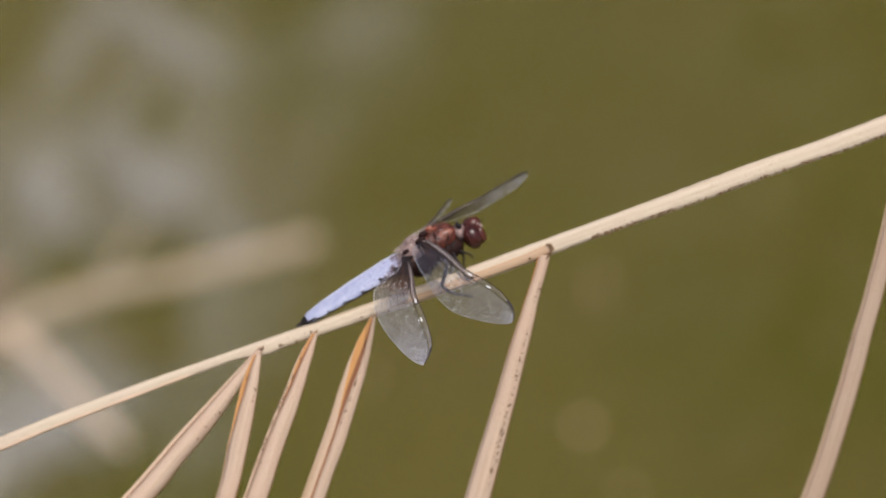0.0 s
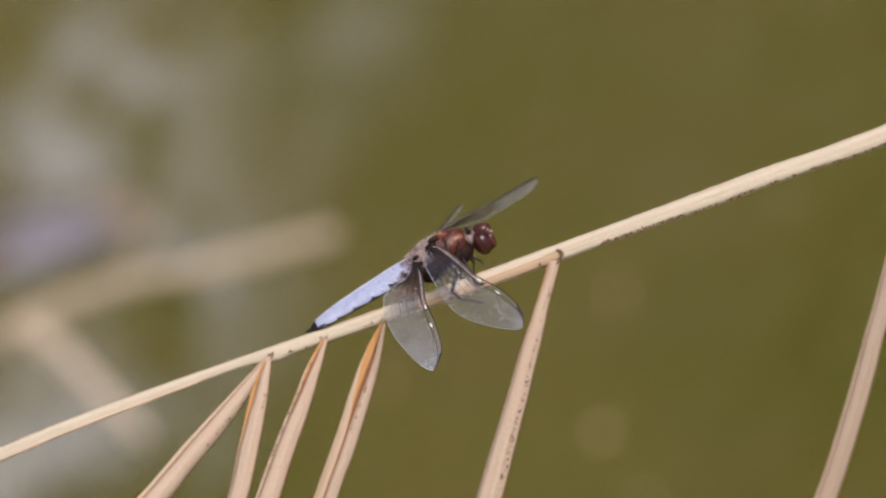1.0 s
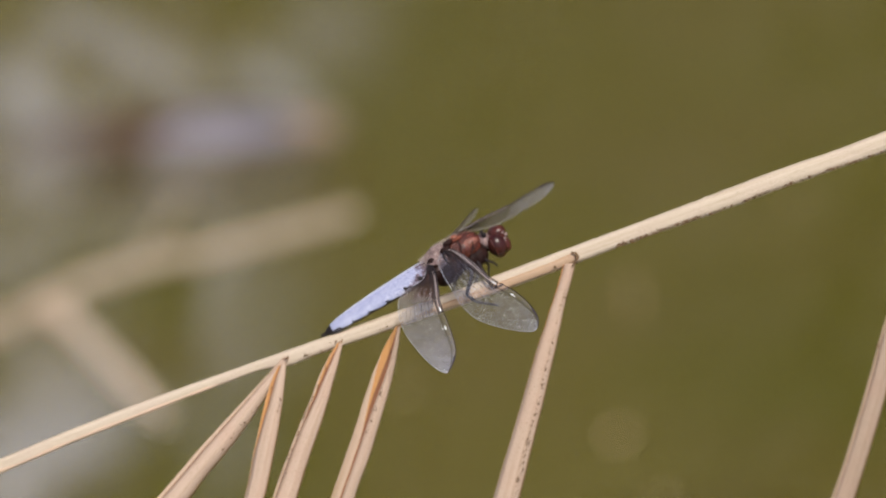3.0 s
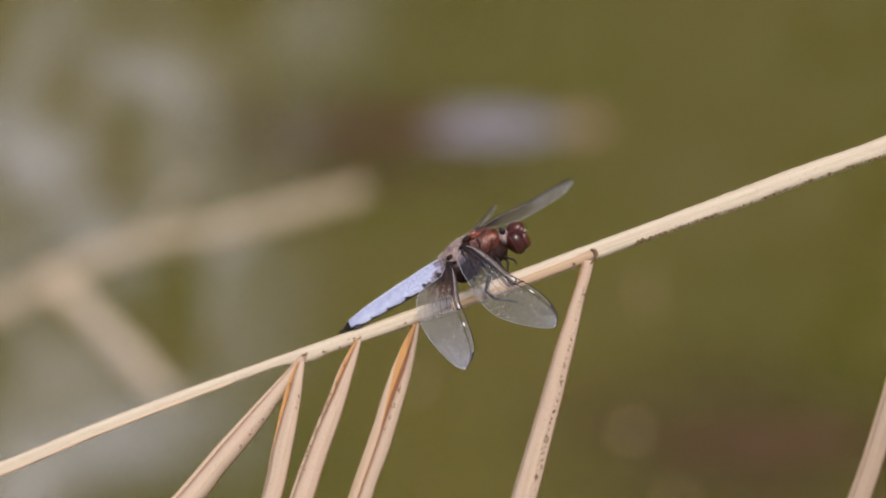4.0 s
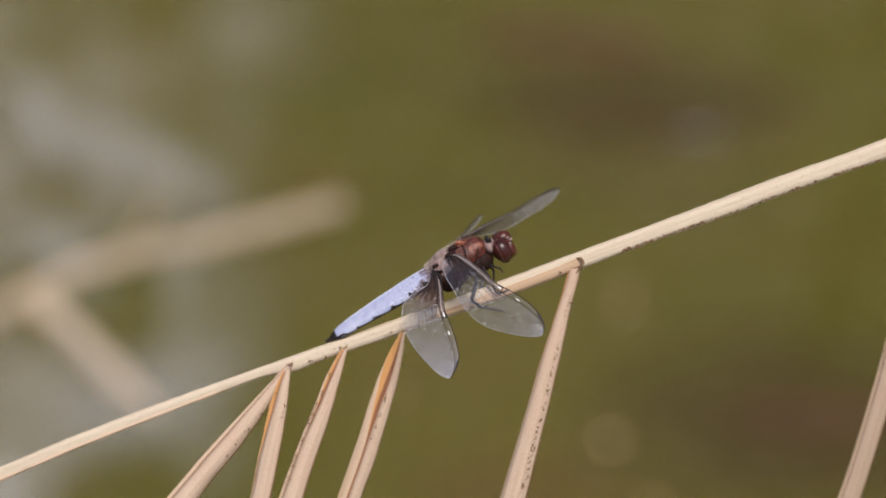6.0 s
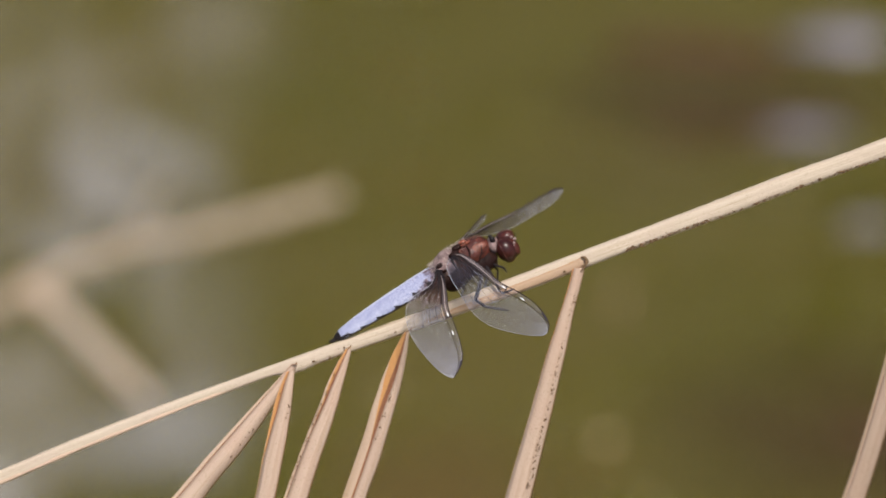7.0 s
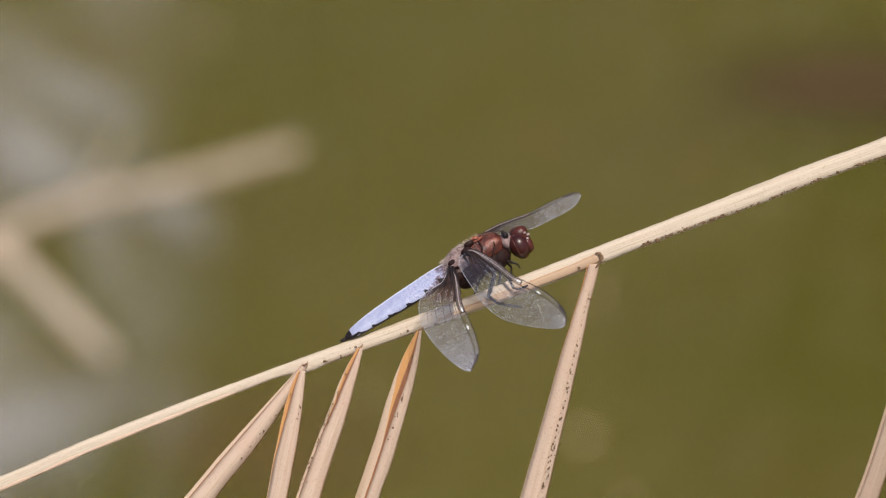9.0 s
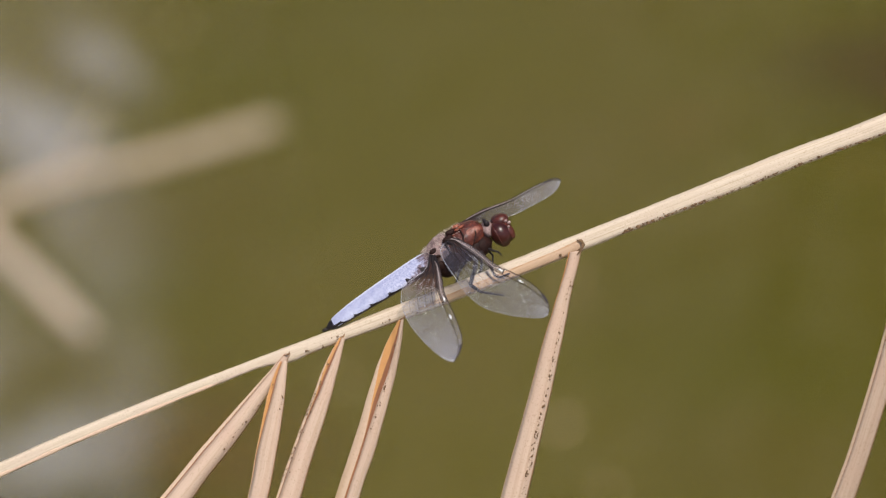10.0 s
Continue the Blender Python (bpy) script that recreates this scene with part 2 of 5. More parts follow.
def water_material(name):
    """Turbid olive pond water: cloudy body, dim see-through, wind ripples."""
    n = Nodes(name)
    patch = n.noise(n.coords("Object"), 9.0, 3.0, 0.5)
    cloud = n.noise(n.coords("Object", (1, 0.6, 1)), 7.0, 3.0, 0.5, 0.5)
    base = n.mix(n.ramp(cloud, [(0.35, (0, 0, 0)), (0.65, (1, 1, 1))]), (0.114, 0.097, 0.0140), (0.088, 0.083, 0.0062))
    base = n.mix(n.ramp(patch, [(0.45, (0, 0, 0)), (0.75, (0.6, 0.6, 0.6))]), base, (0.116, 0.088, 0.022))
    wave = n.noise(n.coords("Object", (1, 0.6, 1)), 22.0, 3.0, 0.5, 0.6)
    normal = n.bump(wave, 0.35, 0.006)
    cloudy = n.shader(Base_Color=base, Roughness=0.9, Specular_IOR_Level=0.0)
    clear = n.add("ShaderNodeBsdfTransparent", Color=(0.80, 0.74, 0.45, 1.0)).outputs[0]
    body = n.add("ShaderNodeMixShader", Fac=0.66)
    n.tree.links.new(clear, body.inputs[1])
    n.tree.links.new(cloudy, body.inputs[2])
    gloss = n.add("ShaderNodeBsdfGlossy", Color=(1, 1, 1, 1), Roughness=0.06, Normal=normal).outputs[0]
    m = n.add("ShaderNodeMixShader", Fac=n.add("ShaderNodeFresnel", IOR=1.38, Normal=normal).outputs[0])
    n.tree.links.new(body.outputs[0], m.inputs[1])
    n.tree.links.new(gloss, m.inputs[2])
    return n.done(m.outputs[0])


WATER = water_material("pond_water")


def glare_material():
    """Sky glare on ripples painted as pale torn patches and drawn-out streaks, thinning out to nothing at its ragged
    border.
    """
    n = Nodes("painted_glare")
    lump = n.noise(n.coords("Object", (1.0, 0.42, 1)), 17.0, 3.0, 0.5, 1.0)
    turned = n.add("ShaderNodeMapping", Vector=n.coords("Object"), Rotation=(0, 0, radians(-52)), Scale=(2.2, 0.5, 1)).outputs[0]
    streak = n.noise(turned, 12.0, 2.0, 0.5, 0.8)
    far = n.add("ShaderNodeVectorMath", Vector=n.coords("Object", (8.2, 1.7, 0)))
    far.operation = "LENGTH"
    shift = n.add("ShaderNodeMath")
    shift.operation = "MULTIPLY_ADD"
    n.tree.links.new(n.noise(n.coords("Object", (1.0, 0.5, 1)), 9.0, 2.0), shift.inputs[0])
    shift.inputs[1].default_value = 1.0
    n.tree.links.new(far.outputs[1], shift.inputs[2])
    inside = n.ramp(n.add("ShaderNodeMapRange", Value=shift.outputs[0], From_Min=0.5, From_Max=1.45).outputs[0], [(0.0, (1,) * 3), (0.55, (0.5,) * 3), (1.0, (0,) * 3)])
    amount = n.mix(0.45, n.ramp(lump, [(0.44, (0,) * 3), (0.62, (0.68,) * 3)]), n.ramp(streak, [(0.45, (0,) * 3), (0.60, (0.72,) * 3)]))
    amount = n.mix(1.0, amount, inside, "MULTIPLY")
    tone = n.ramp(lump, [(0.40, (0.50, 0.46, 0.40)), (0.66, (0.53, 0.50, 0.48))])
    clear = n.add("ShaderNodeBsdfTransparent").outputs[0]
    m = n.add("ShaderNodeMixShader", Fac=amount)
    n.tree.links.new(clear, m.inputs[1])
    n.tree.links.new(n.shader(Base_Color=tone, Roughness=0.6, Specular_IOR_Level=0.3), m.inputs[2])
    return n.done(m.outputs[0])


GLARE = glare_material()


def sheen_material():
    """A small torn patch of sky reflection painted in pale colour: thick in the middle, ragged and thin towards its
    border.
    """
    n = Nodes("painted_sheen")
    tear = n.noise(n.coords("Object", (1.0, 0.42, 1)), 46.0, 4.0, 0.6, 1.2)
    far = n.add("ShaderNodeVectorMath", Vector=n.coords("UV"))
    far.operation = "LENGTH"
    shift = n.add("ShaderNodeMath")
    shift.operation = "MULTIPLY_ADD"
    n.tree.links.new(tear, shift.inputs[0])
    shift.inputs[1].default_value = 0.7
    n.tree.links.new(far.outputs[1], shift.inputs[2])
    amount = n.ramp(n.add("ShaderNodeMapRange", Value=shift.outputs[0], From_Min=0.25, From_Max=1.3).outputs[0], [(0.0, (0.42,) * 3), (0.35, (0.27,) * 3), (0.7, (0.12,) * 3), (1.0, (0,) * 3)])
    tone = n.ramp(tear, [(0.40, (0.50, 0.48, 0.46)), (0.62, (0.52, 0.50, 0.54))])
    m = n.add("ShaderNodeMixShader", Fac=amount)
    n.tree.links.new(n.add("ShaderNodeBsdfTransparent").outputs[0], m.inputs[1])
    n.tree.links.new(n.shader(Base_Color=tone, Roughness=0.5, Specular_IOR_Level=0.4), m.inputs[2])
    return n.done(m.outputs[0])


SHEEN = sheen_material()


# ---- small builders ----
def part(name, bm, material, parent=None, label="", smooth=True, sheet=False):
    """Links a bmesh as one mesh object, under a thing or a part."""
    me = bpy.data.meshes.new(name)
    if not sheet:
        bmesh.ops.recalc_face_normals(bm, faces=bm.faces)
    for f in bm.faces:
        f.smooth = smooth
    bm.to_mesh(me)
    bm.free()
    for m in material if isinstance(material, (list, tuple)) else (material,):
        me.materials.append(m)
    ob = new(name, me)
    if parent is not None:
        ob.parent = parent
    if label:
        tagged(ob, label)
    return ob


def P(u, v, z=0.0):
    """A point placed by its pixel in the camera's view, the perch's drawing plane (u to the right, v down), z metres
    towards the lens.
    """
    s = 1 - z / D
    return Vector(((u - 784) * K * s, (441 - v) * K * s, z))


def smooth_path(pts, n):
    """Catmull-Rom through tuples, n samples even in index."""
    a = np.array(pts, float)
    a = np.vstack([2 * a[0] - a[1], a, 2 * a[-1] - a[-2]])
    out = []
    m = len(pts) - 1
    for i in range(n):
        x = i / (n - 1) * m
        j = min(int(x), m - 1)
        t = x - j
        p0, p1, p2, p3 = a[j:j + 4]
        out.append(0.5 * (2 * p1 + (p2 - p0) * t + (2 * p0 - 5 * p1 + 4 * p2 - p3) * t * t + (3 * p1 - p0 - 3 * p2 + p3) * t ** 3))
    return np.array(out)


def even(pts, n):
    """n points even in length along a polyline."""
    a = np.array(pts, float)
    d = np.concatenate([[0], np.cumsum(np.linalg.norm(np.diff(a, axis=0), axis=1))])
    q = np.linspace(0, d[-1], n)
    return np.stack([np.interp(q, d, a[:, i]) for i in range(a.shape[1])], 1)


def tube(bm, pts, radii, sides=12, up=(0, 0, 1), flat=1.0, lump=0.0, mat=0, closed=True, seed=0.0, square=2.0):
    """Adds a tube through pts; flat: its radius along up as a share of the other; square: 2 is round, more is boxier."""
    uv = bm.loops.layers.uv.verify()
    rings, lengths, run = [], [], 0.0
    n = len(pts)
    up = Vector(up)
    for i in range(n):
        p = Vector(pts[i])
        d = (Vector(pts[min(i + 1, n - 1)]) - Vector(pts[max(i - 1, 0)])).normalized()
        side = d.cross(up)
        side = side.normalized() if side.length > 1e-6 else d.orthogonal().normalized()
        top = side.cross(d).normalized()
        ring = []
        for k in range(sides):
            a = 2 * math.pi * k / sides
            r = radii[i] * (1 + lump * noise.noise(Vector((i * 0.45 + seed, k * 0.7, seed))))
            if square > 2:
                r /= (abs(math.cos(a)) ** square + abs(math.sin(a)) ** square) ** (1 / square)
            ring.append(bm.verts.new(p + side * (r * math.cos(a)) + top * (r * flat * math.sin(a))))
        rings.append(ring)
        if i:
            run += (p - Vector(pts[i - 1])).length
        lengths.append(run)
    for i in range(n - 1):
        for k in range(sides):
            f = bm.faces.new((rings[i][k], rings[i][(k + 1) % sides], rings[i + 1][(k + 1) % sides], rings[i + 1][k]))
            f.material_index = mat
            for lp, (u, w) in zip(f.loops, ((lengths[i], k), (lengths[i], k + 1), (lengths[i + 1], k + 1), (lengths[i + 1], k))):
                lp[uv].uv = (u, w / sides * 0.05)
    if closed:
        for ring in (rings[0], rings[-1]):
            bm.faces.new(ring).material_index = mat
    return bm


def ball(bm, centre, axes, seg=20, rings=12, mat=0):
    """Adds an ellipsoid; axes: three half-axis vectors."""
    made = bmesh.ops.create_uvsphere(bm, u_segments=seg, v_segments=rings, radius=1.0)["verts"]
    x, y, z = (Vector(a) for a in axes)
    c = Vector(centre)
    for v in made:
        v.co = c + x * v.co.x + y * v.co.y + z * v.co.z
    for f in {f for v in made for f in v.link_faces}:
        f.material_index = mat
    return bm


def thicken(bm, depth):
    """Gives an open sheet a back side and closed rims."""
    bm.normal_update()
    uv = bm.loops.layers.uv.verify()
    rim = [e for e in bm.edges if e.is_boundary]
    sheet = list(bm.faces)
    twin = {v: bm.verts.new(v.co - v.normal * depth) for v in list(bm.verts)}
    for f in sheet:
        g = bm.faces.new([twin[v] for v in reversed(f.verts)])
        g.material_index = f.material_index
        at = {l.vert: l[uv].uv for l in f.loops}
        for v, l in zip(reversed(f.verts), g.loops):
            l[uv].uv = at[v]
    for e in rim:
        a, b = e.verts
        g = bm.faces.new((a, b, twin[b], twin[a]))
        g.material_index = e.link_faces[0].material_index


# ---- the pond ----
def water():
    bm = bmesh.new()
    xs = [-600, -60, -6, -1, -0.3, 0.3, 1, 6, 60, 600]
    grid = [[bm.verts.new((x, y + 1.0, 0)) for x in xs] for y in xs]
    for i in range(len(xs) - 1):
        for j in range(len(xs) - 1):
            bm.faces.new((grid[i][j], grid[i][j + 1], grid[i + 1][j + 1], grid[i + 1][j]))
    tagged(part("water", bm, WATER, sheet=True), "turbid olive-green pond water with faint ripples", "water", kind="structure")


def pond_bed():
    bm = bmesh.new()
    bmesh.ops.create_grid(bm, x_segments=8, y_segments=8, size=600)
    ob = tagged(part("ground", bm, MUD), "muddy olive pond bed under the water", "ground", kind="structure")
    ob.location = (0, 0, -0.3)


def foliage_reflection():
    """Foliage out of view, added for the water to mirror: a mass of dark leafy clumps, open to the sky on one side."""
    rng = random.Random(4)
    bm = bmesh.new()
    for i in range(3600):
        x = rng.uniform(-1.6, 26)
        if rng.random() > (x + 0.8) / 1.2:
            continue
        top = 9.6 - 0.8 * noise.noise(Vector((x * 0.35, 0, 0)))
        z = rng.uniform(0.0, top)
        y = 13 + rng.uniform(0, 3.5)
        x -= 0.5 * noise.noise(Vector((z * 0.8, 3, 0)))
        r = rng.uniform(0.25, 0.6)
        t = Matrix.LocRotScale((x, y, z), Euler((rng.uniform(0, 6), rng.uniform(0, 6), rng.uniform(0, 6))), (r, r, r * 0.35))
        bmesh_ico(bm, t)
    tagged(part("unseen_foliage", bm, FOLIAGE, smooth=False), "unseen dark green foliage added to darken the water's reflection", "foliage", kind="stuff")


def unseen_reeds():
    """Tall sunlit dry reeds out of view, thinning out towards the open water; added so that the water mirrors something
    pale.
    """
    rng = random.Random(21)
    bm = bmesh.new()
    for i in range(1500):
        x = -2.4 + 2.75 * rng.random() ** 0.8
        if x > -0.35 and rng.random() > (0.30 - x) / 0.65 * 0.8:
            continue
        y = rng.uniform(3.7, 4.7)
        h = rng.uniform(1.7, 2.9)
        w = rng.uniform(0.006, 0.014)
        lx, ly = rng.gauss(0, 0.16), rng.gauss(0, 0.12)
        a = rng.uniform(-0.6, 0.6)
        q = 0.0
        rings = []
        for t in (0, 0.4, 0.8, 1.0):
            c = Vector((x + lx * t * t, y + ly * t * t, h * t - 0.05))
            ww = w * (1 - 0.75 * t)
            d = Vector((math.cos(a), math.sin(a), 0)) * ww
            e = Vector((-math.sin(a), math.cos(a), 0)) * ww * 0.5
            rings.append([bm.verts.new(c + v) for v in (d, e, -d, -e)])
        for r0, r1 in zip(rings, rings[1:]):
            for k in range(4):
                bm.faces.new((r0[k], r0[(k + 1) % 4], r1[(k + 1) % 4], r1[k]))
    tagged(part("unseen_reeds", bm, REED), "unseen pale dry reeds added to brighten the water's reflection", "reeds", kind="stuff")


ICO = [(0, 0, -1), (0.72, -0.53, -0.45), (-0.28, -0.85, -0.45), (-0.89, 0, -0.45), (-0.28, 0.85, -0.45), (0.72, 0.53, -0.45),
       (0.28, -0.85, 0.45), (-0.72, -0.53, 0.45), (-0.72, 0.53, 0.45), (0.28, 0.85, 0.45), (0.89, 0, 0.45), (0, 0, 1)]
ICO_F = [(0, 1, 2), (1, 0, 5), (0, 2, 3), (0, 3, 4), (0, 4, 5), (1, 5, 10), (2, 1, 6), (3, 2, 7), (4, 3, 8), (5, 4, 9),
         (1, 10, 6), (2, 6, 7), (3, 7, 8), (4, 8, 9), (5, 9, 10), (6, 10, 11), (7, 6, 11), (8, 7, 11), (9, 8, 11), (10, 9, 11)]


def bmesh_ico(bm, m, mat=0):
    vs = [bm.verts.new(m @ Vector(c)) for c in ICO]
    for f in ICO_F:
        bm.faces.new([vs[i] for i in f]).material_index = mat


# ---- the dead palm frond ----
RACHIS = [(-140, 890, 13), (0, 832, 12.5), (100, 787, 12), (200, 745, 11.5), (300, 704, 10.5), (400, 665, 9.5), (460, 642, 9.5), (510, 628, 14),
          (550, 612, 13), (600, 593, 13), (700, 556, 14), (800, 519, 14.5), (900, 480, 15.5), (1000, 440, 15.5), (1100, 400, 15), (1200, 361, 15.5),
          (1300, 322, 17), (1400, 282, 17), (1500, 245, 16.5), (1560, 222, 17.5), (1700, 165, 18)]


def frond_specks(bm, rng, pts, count, spread, size, z, top=0.0, hang=0.0):
    """Adds flat dark mould spots scattered along a line of the drawing plane."""
    line = even(pts, 200)
    for i in range(count):
        k = rng.randrange(200)
        if noise.noise(Vector((k * 0.11, pts[0][0] * 0.1, 0))) < -0.45:
            continue
        u, v = line[k] + np.array([rng.gauss(0, spread), rng.gauss(0, spread)])
        r = size * (0.35 + 1.5 * rng.random() ** 2.5) * K
        d = line[min(k + 1, 199)] - line[max(k - 1, 0)]
        a = math.atan2(-d[1], d[0]) + rng.uniform(-0.4, 0.4)
        zz = z(v) if callable(z) else z
        bmesh_ico(bm, Matrix.LocRotScale(P(u, v, zz - (v - top) * K * hang), Euler((0, 0, a)), (r * rng.uniform(0.9, 1.7), r * 0.9, r * 0.3)))


def leaflet(parent, rows, seed, speck_line=(), specks=0, hang=0.45, crease=0.45, rise=0.25, lift=0.0020, rim_from=110):
    """A dry leaflet folded lengthwise. rows: (v, left edge, front blade's left edge, right fold); the back blade shows its orange inside."""
    n = 110
    vs = np.array([r[0] for r in rows], float)
    along = vs[0] + (vs[-1] - vs[0]) * np.linspace(0, 1, n) ** 1.3
    kern = np.ones(5) / 5
    cols = []
    for c in (1, 2, 3):
        x = np.interp(along, vs, [r[c] for r in rows])
        cols.append(np.convolve(np.pad(x, 2, "reflect", reflect_type="odd"), kern, "valid"))
    a = np.stack([along, *cols], 1)
    bm = bmesh.new()
    uv = bm.loops.layers.uv.verify()
    grid = []
    for i in range(n):
        v, left, mid, right = a[i]
        w = right - mid
        wob = 0.6 * noise.noise(Vector((i * 0.3, seed, 0)))
        tilt = -0.06 * w
        deep = lift - (v - rows[0][0]) * K * hang          # it tilts away from the drawing plane; hang is tuned so it looks lit
        line = []
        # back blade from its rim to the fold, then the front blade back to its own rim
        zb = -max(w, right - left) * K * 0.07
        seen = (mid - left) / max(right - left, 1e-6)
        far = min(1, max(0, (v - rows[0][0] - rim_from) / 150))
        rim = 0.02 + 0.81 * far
        # from here to the front blade the fold's shade is painted in
        stain_shade = rim + (1 - rim) * (0.75 - 0.70 * far)
        for t in (0, rim * seen, stain_shade * seen, seen, (1 + seen) / 2, 1):
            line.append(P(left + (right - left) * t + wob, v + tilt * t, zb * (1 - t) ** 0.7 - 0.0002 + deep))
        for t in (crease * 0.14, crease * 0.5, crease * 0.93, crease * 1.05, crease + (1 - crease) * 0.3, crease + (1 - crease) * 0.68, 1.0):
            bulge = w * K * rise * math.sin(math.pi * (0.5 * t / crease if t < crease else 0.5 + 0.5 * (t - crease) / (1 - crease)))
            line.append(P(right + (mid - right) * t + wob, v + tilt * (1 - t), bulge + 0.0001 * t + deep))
        grid.append([bm.verts.new(p) for p in line])
    for i in range(n - 1):
        for j in range(12):
            f = bm.faces.new((grid[i][j], grid[i][j + 1], grid[i + 1][j + 1], grid[i + 1][j]))
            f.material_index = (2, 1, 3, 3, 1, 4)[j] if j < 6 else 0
            for lp, (ii, jj) in zip(f.loops, ((i, j), (i, j + 1), (i + 1, j + 1), (i + 1, j))):
                lp[uv].uv = (a[ii][0] * K, jj * 0.0011 + seed)
    thicken(bm, 0.00022)
    ob = part("leaflet", bm, (LEAF, INNER, RIM, FOLD_SHADE, EDGE), parent)
    if specks:
        sb = bmesh.new()
        frond_specks(sb, random.Random(int(seed * 10)), speck_line, specks * 2, 2.6, 1.3, lambda v: float(np.interp(v, vs, [(r[3] - r[2]) * K * rise * 0.84 for r in rows])) + lift, rows[0][0], hang)
        tagged(part("mould", sb, MOULD, ob, "dark mould specks"), kind="stuff")
    return ob


def palm_frond():
    root = tagged(new("palm_frond"), "dead straw-coloured palm frond with folded leaflets hanging over water", "palm frond")
    root.matrix_world = pose(0, 0, H, 65)
    a = smooth_path(RACHIS, 260)
    pts = [tuple(P(u, v)) for u, v, r in a]
    radii = [r * K for u, v, r in a]
    # the thin end droops on into the water, the thick end runs on beyond
    tail = smooth_path([(-0.62, -0.66, -0.22), (-0.46, -0.40, -0.14), (-0.27, -0.175, -0.05), (-0.15, -0.082, -0.012), pts[0]], 30)[:-1]
    head = smooth_path([pts[-1], (0.19, 0.063, 0), (0.33, 0.112, 0), (0.50, 0.15, 0)], 20)[1:]
    pts = [tuple(p) for p in tail] + pts + [tuple(p) for p in head]
    radii = [radii[0] * (0.3 + 0.7 * i / len(tail)) for i in range(len(tail))] + radii + [radii[-1] * (1 + 0.03 * i) for i in range(len(head))]
    bm = bmesh.new()
    tube(bm, pts, radii, 28, (0, 0, 1), 0.9, 0.08, seed=2.0, square=3.4)
    rachis = part("rachis", bm, STRAW, root, "pale ridged central stalk")
    sb = bmesh.new()
    rng = random.Random(9)
    under = [(u + 0.28 * r, v + 0.76 * r) for u, v, r in RACHIS if u > 1030]
    frond_specks(sb, rng, under, 420, 1.6, 1.6, 0.00142)
    frond_specks(sb, rng, under, 110, 3.0, 1.1, 0.0015)
    frond_specks(sb, rng, [(980, 458), (1030, 440)], 14, 3, 1.5, 0.0017)
    frond_specks(sb, rng, [(505, 634), (615, 595)], 16, 4, 1.2, 0.0014)
    frond_specks(sb, rng, [(650, 583), (850, 510)], 18, 2.5, 1.2, 0.0016)
    tagged(part("mould", sb, MOULD, rachis, "dark mould specks"), kind="stuff")
    # a raised fibre ridge along the stalk, and the scars where leaflets join
    rb = bmesh.new()
    ridge = smooth_path([(1110, 390, 0.00135), (1200, 353, 0.00140), (1300, 313, 0.00150), (1420, 268, 0.00150), (1560, 214, 0.00150)], 40)
    tube(rb, [tuple(P(u, v, z)) for u, v, z in ridge], [1.8 * K] * 40, 6, (0, 0, 1), 0.4)
    part("fibre_ridge", rb, STRAW, rachis)
    rb = bmesh.new()
    ridge = smooth_path([(-140, 899, 0.0008), (0, 841, 0.0009), (120, 787, 0.0009), (240, 737, 0.0009), (360, 688, 0.0008), (440, 656, 0.0003)], 60)
    tube(rb, [tuple(P(u, v, z)) for u, v, z in ridge], [K * (4.2 - 2.6 * (i / 59) ** 2 + 0.6 * math.sin(i * 0.7)) for i in range(60)], 8, (0, 0, 1), 0.8, 0.25, seed=6.0)
    part("fibre_ridge", rb, RIM, rachis)
    rb = bmesh.new()
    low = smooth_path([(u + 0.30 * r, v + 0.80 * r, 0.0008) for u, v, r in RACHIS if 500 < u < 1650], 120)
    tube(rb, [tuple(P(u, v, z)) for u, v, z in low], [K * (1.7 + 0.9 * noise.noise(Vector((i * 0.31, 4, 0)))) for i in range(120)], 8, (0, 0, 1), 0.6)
    part("lower_edge", rb, SCAR, rachis, "thin brown lower edge")
    fb = bmesh.new()
    facet = smooth_path([(740, 547, 0.0014), (800, 525, 0.0014), (900, 486, 0.0014), (980, 454, 0.0014), (1016, 438, 0.0014), (1029, 431, 0.0014)], 60)
    wide = np.interp(np.linspace(0, 1, 60), [0, 0.25, 0.6, 0.9, 1.0], [1.0, 6.5, 8.5, 9.0, 4.0])
    tube(fb, [tuple(P(u, v, z)) for u, v, z in facet], [w * K for w in wide], 14, (0, 0, 1), 0.5, 0.12, seed=4.0)
    part("peeled_strip", fb, TAN_STRAW, rachis, "tan peeled strip along the stalk")
    fb = bmesh.new()
    crack = [(u, v - 0.93 * w, 0.0016) for (u, v, z), w in zip(facet, wide)][6:58]
    tube(fb, [tuple(P(*p)) for p in crack], [K * (0.75 + 0.45 * noise.noise(Vector((i * 0.4, 9, 0)))) for i in range(52)], 6)
    part("crack", fb, EDGE, rachis, "thin brown crack above the peeled strip")
    # torn dark end of the strip over the leaflet's joint
    fb = bmesh.new()
    torn = smooth_path([(1021, 425, 0.0020), (1029, 427, 0.0024), (1032, 434, 0.0026), (1028, 443, 0.0026), (1021, 452, 0.0024)], 18)
    tube(fb, [tuple(P(*p)) for p in torn], [K * (0.8 + 2.3 * math.sin(math.pi * (i + 1) / 19) * (0.5 if i > 10 else 1)) for i in range(18)], 8, (0, 0, 1), 0.6, 0.5, seed=2.0)
    ball(fb, P(992, 452, 0.0021), ((2.8 * K, 0, 0), (0, 2.2 * K, 0), (0, 0, 1.2 * K)), 10, 6)
    part("scar", fb, MOULD, rachis, "dark torn end of the peeled strip")
    for u, v, w in ((508, 627, 6), (604, 597, 8), (712, 563, 8)):
        cb = bmesh.new()
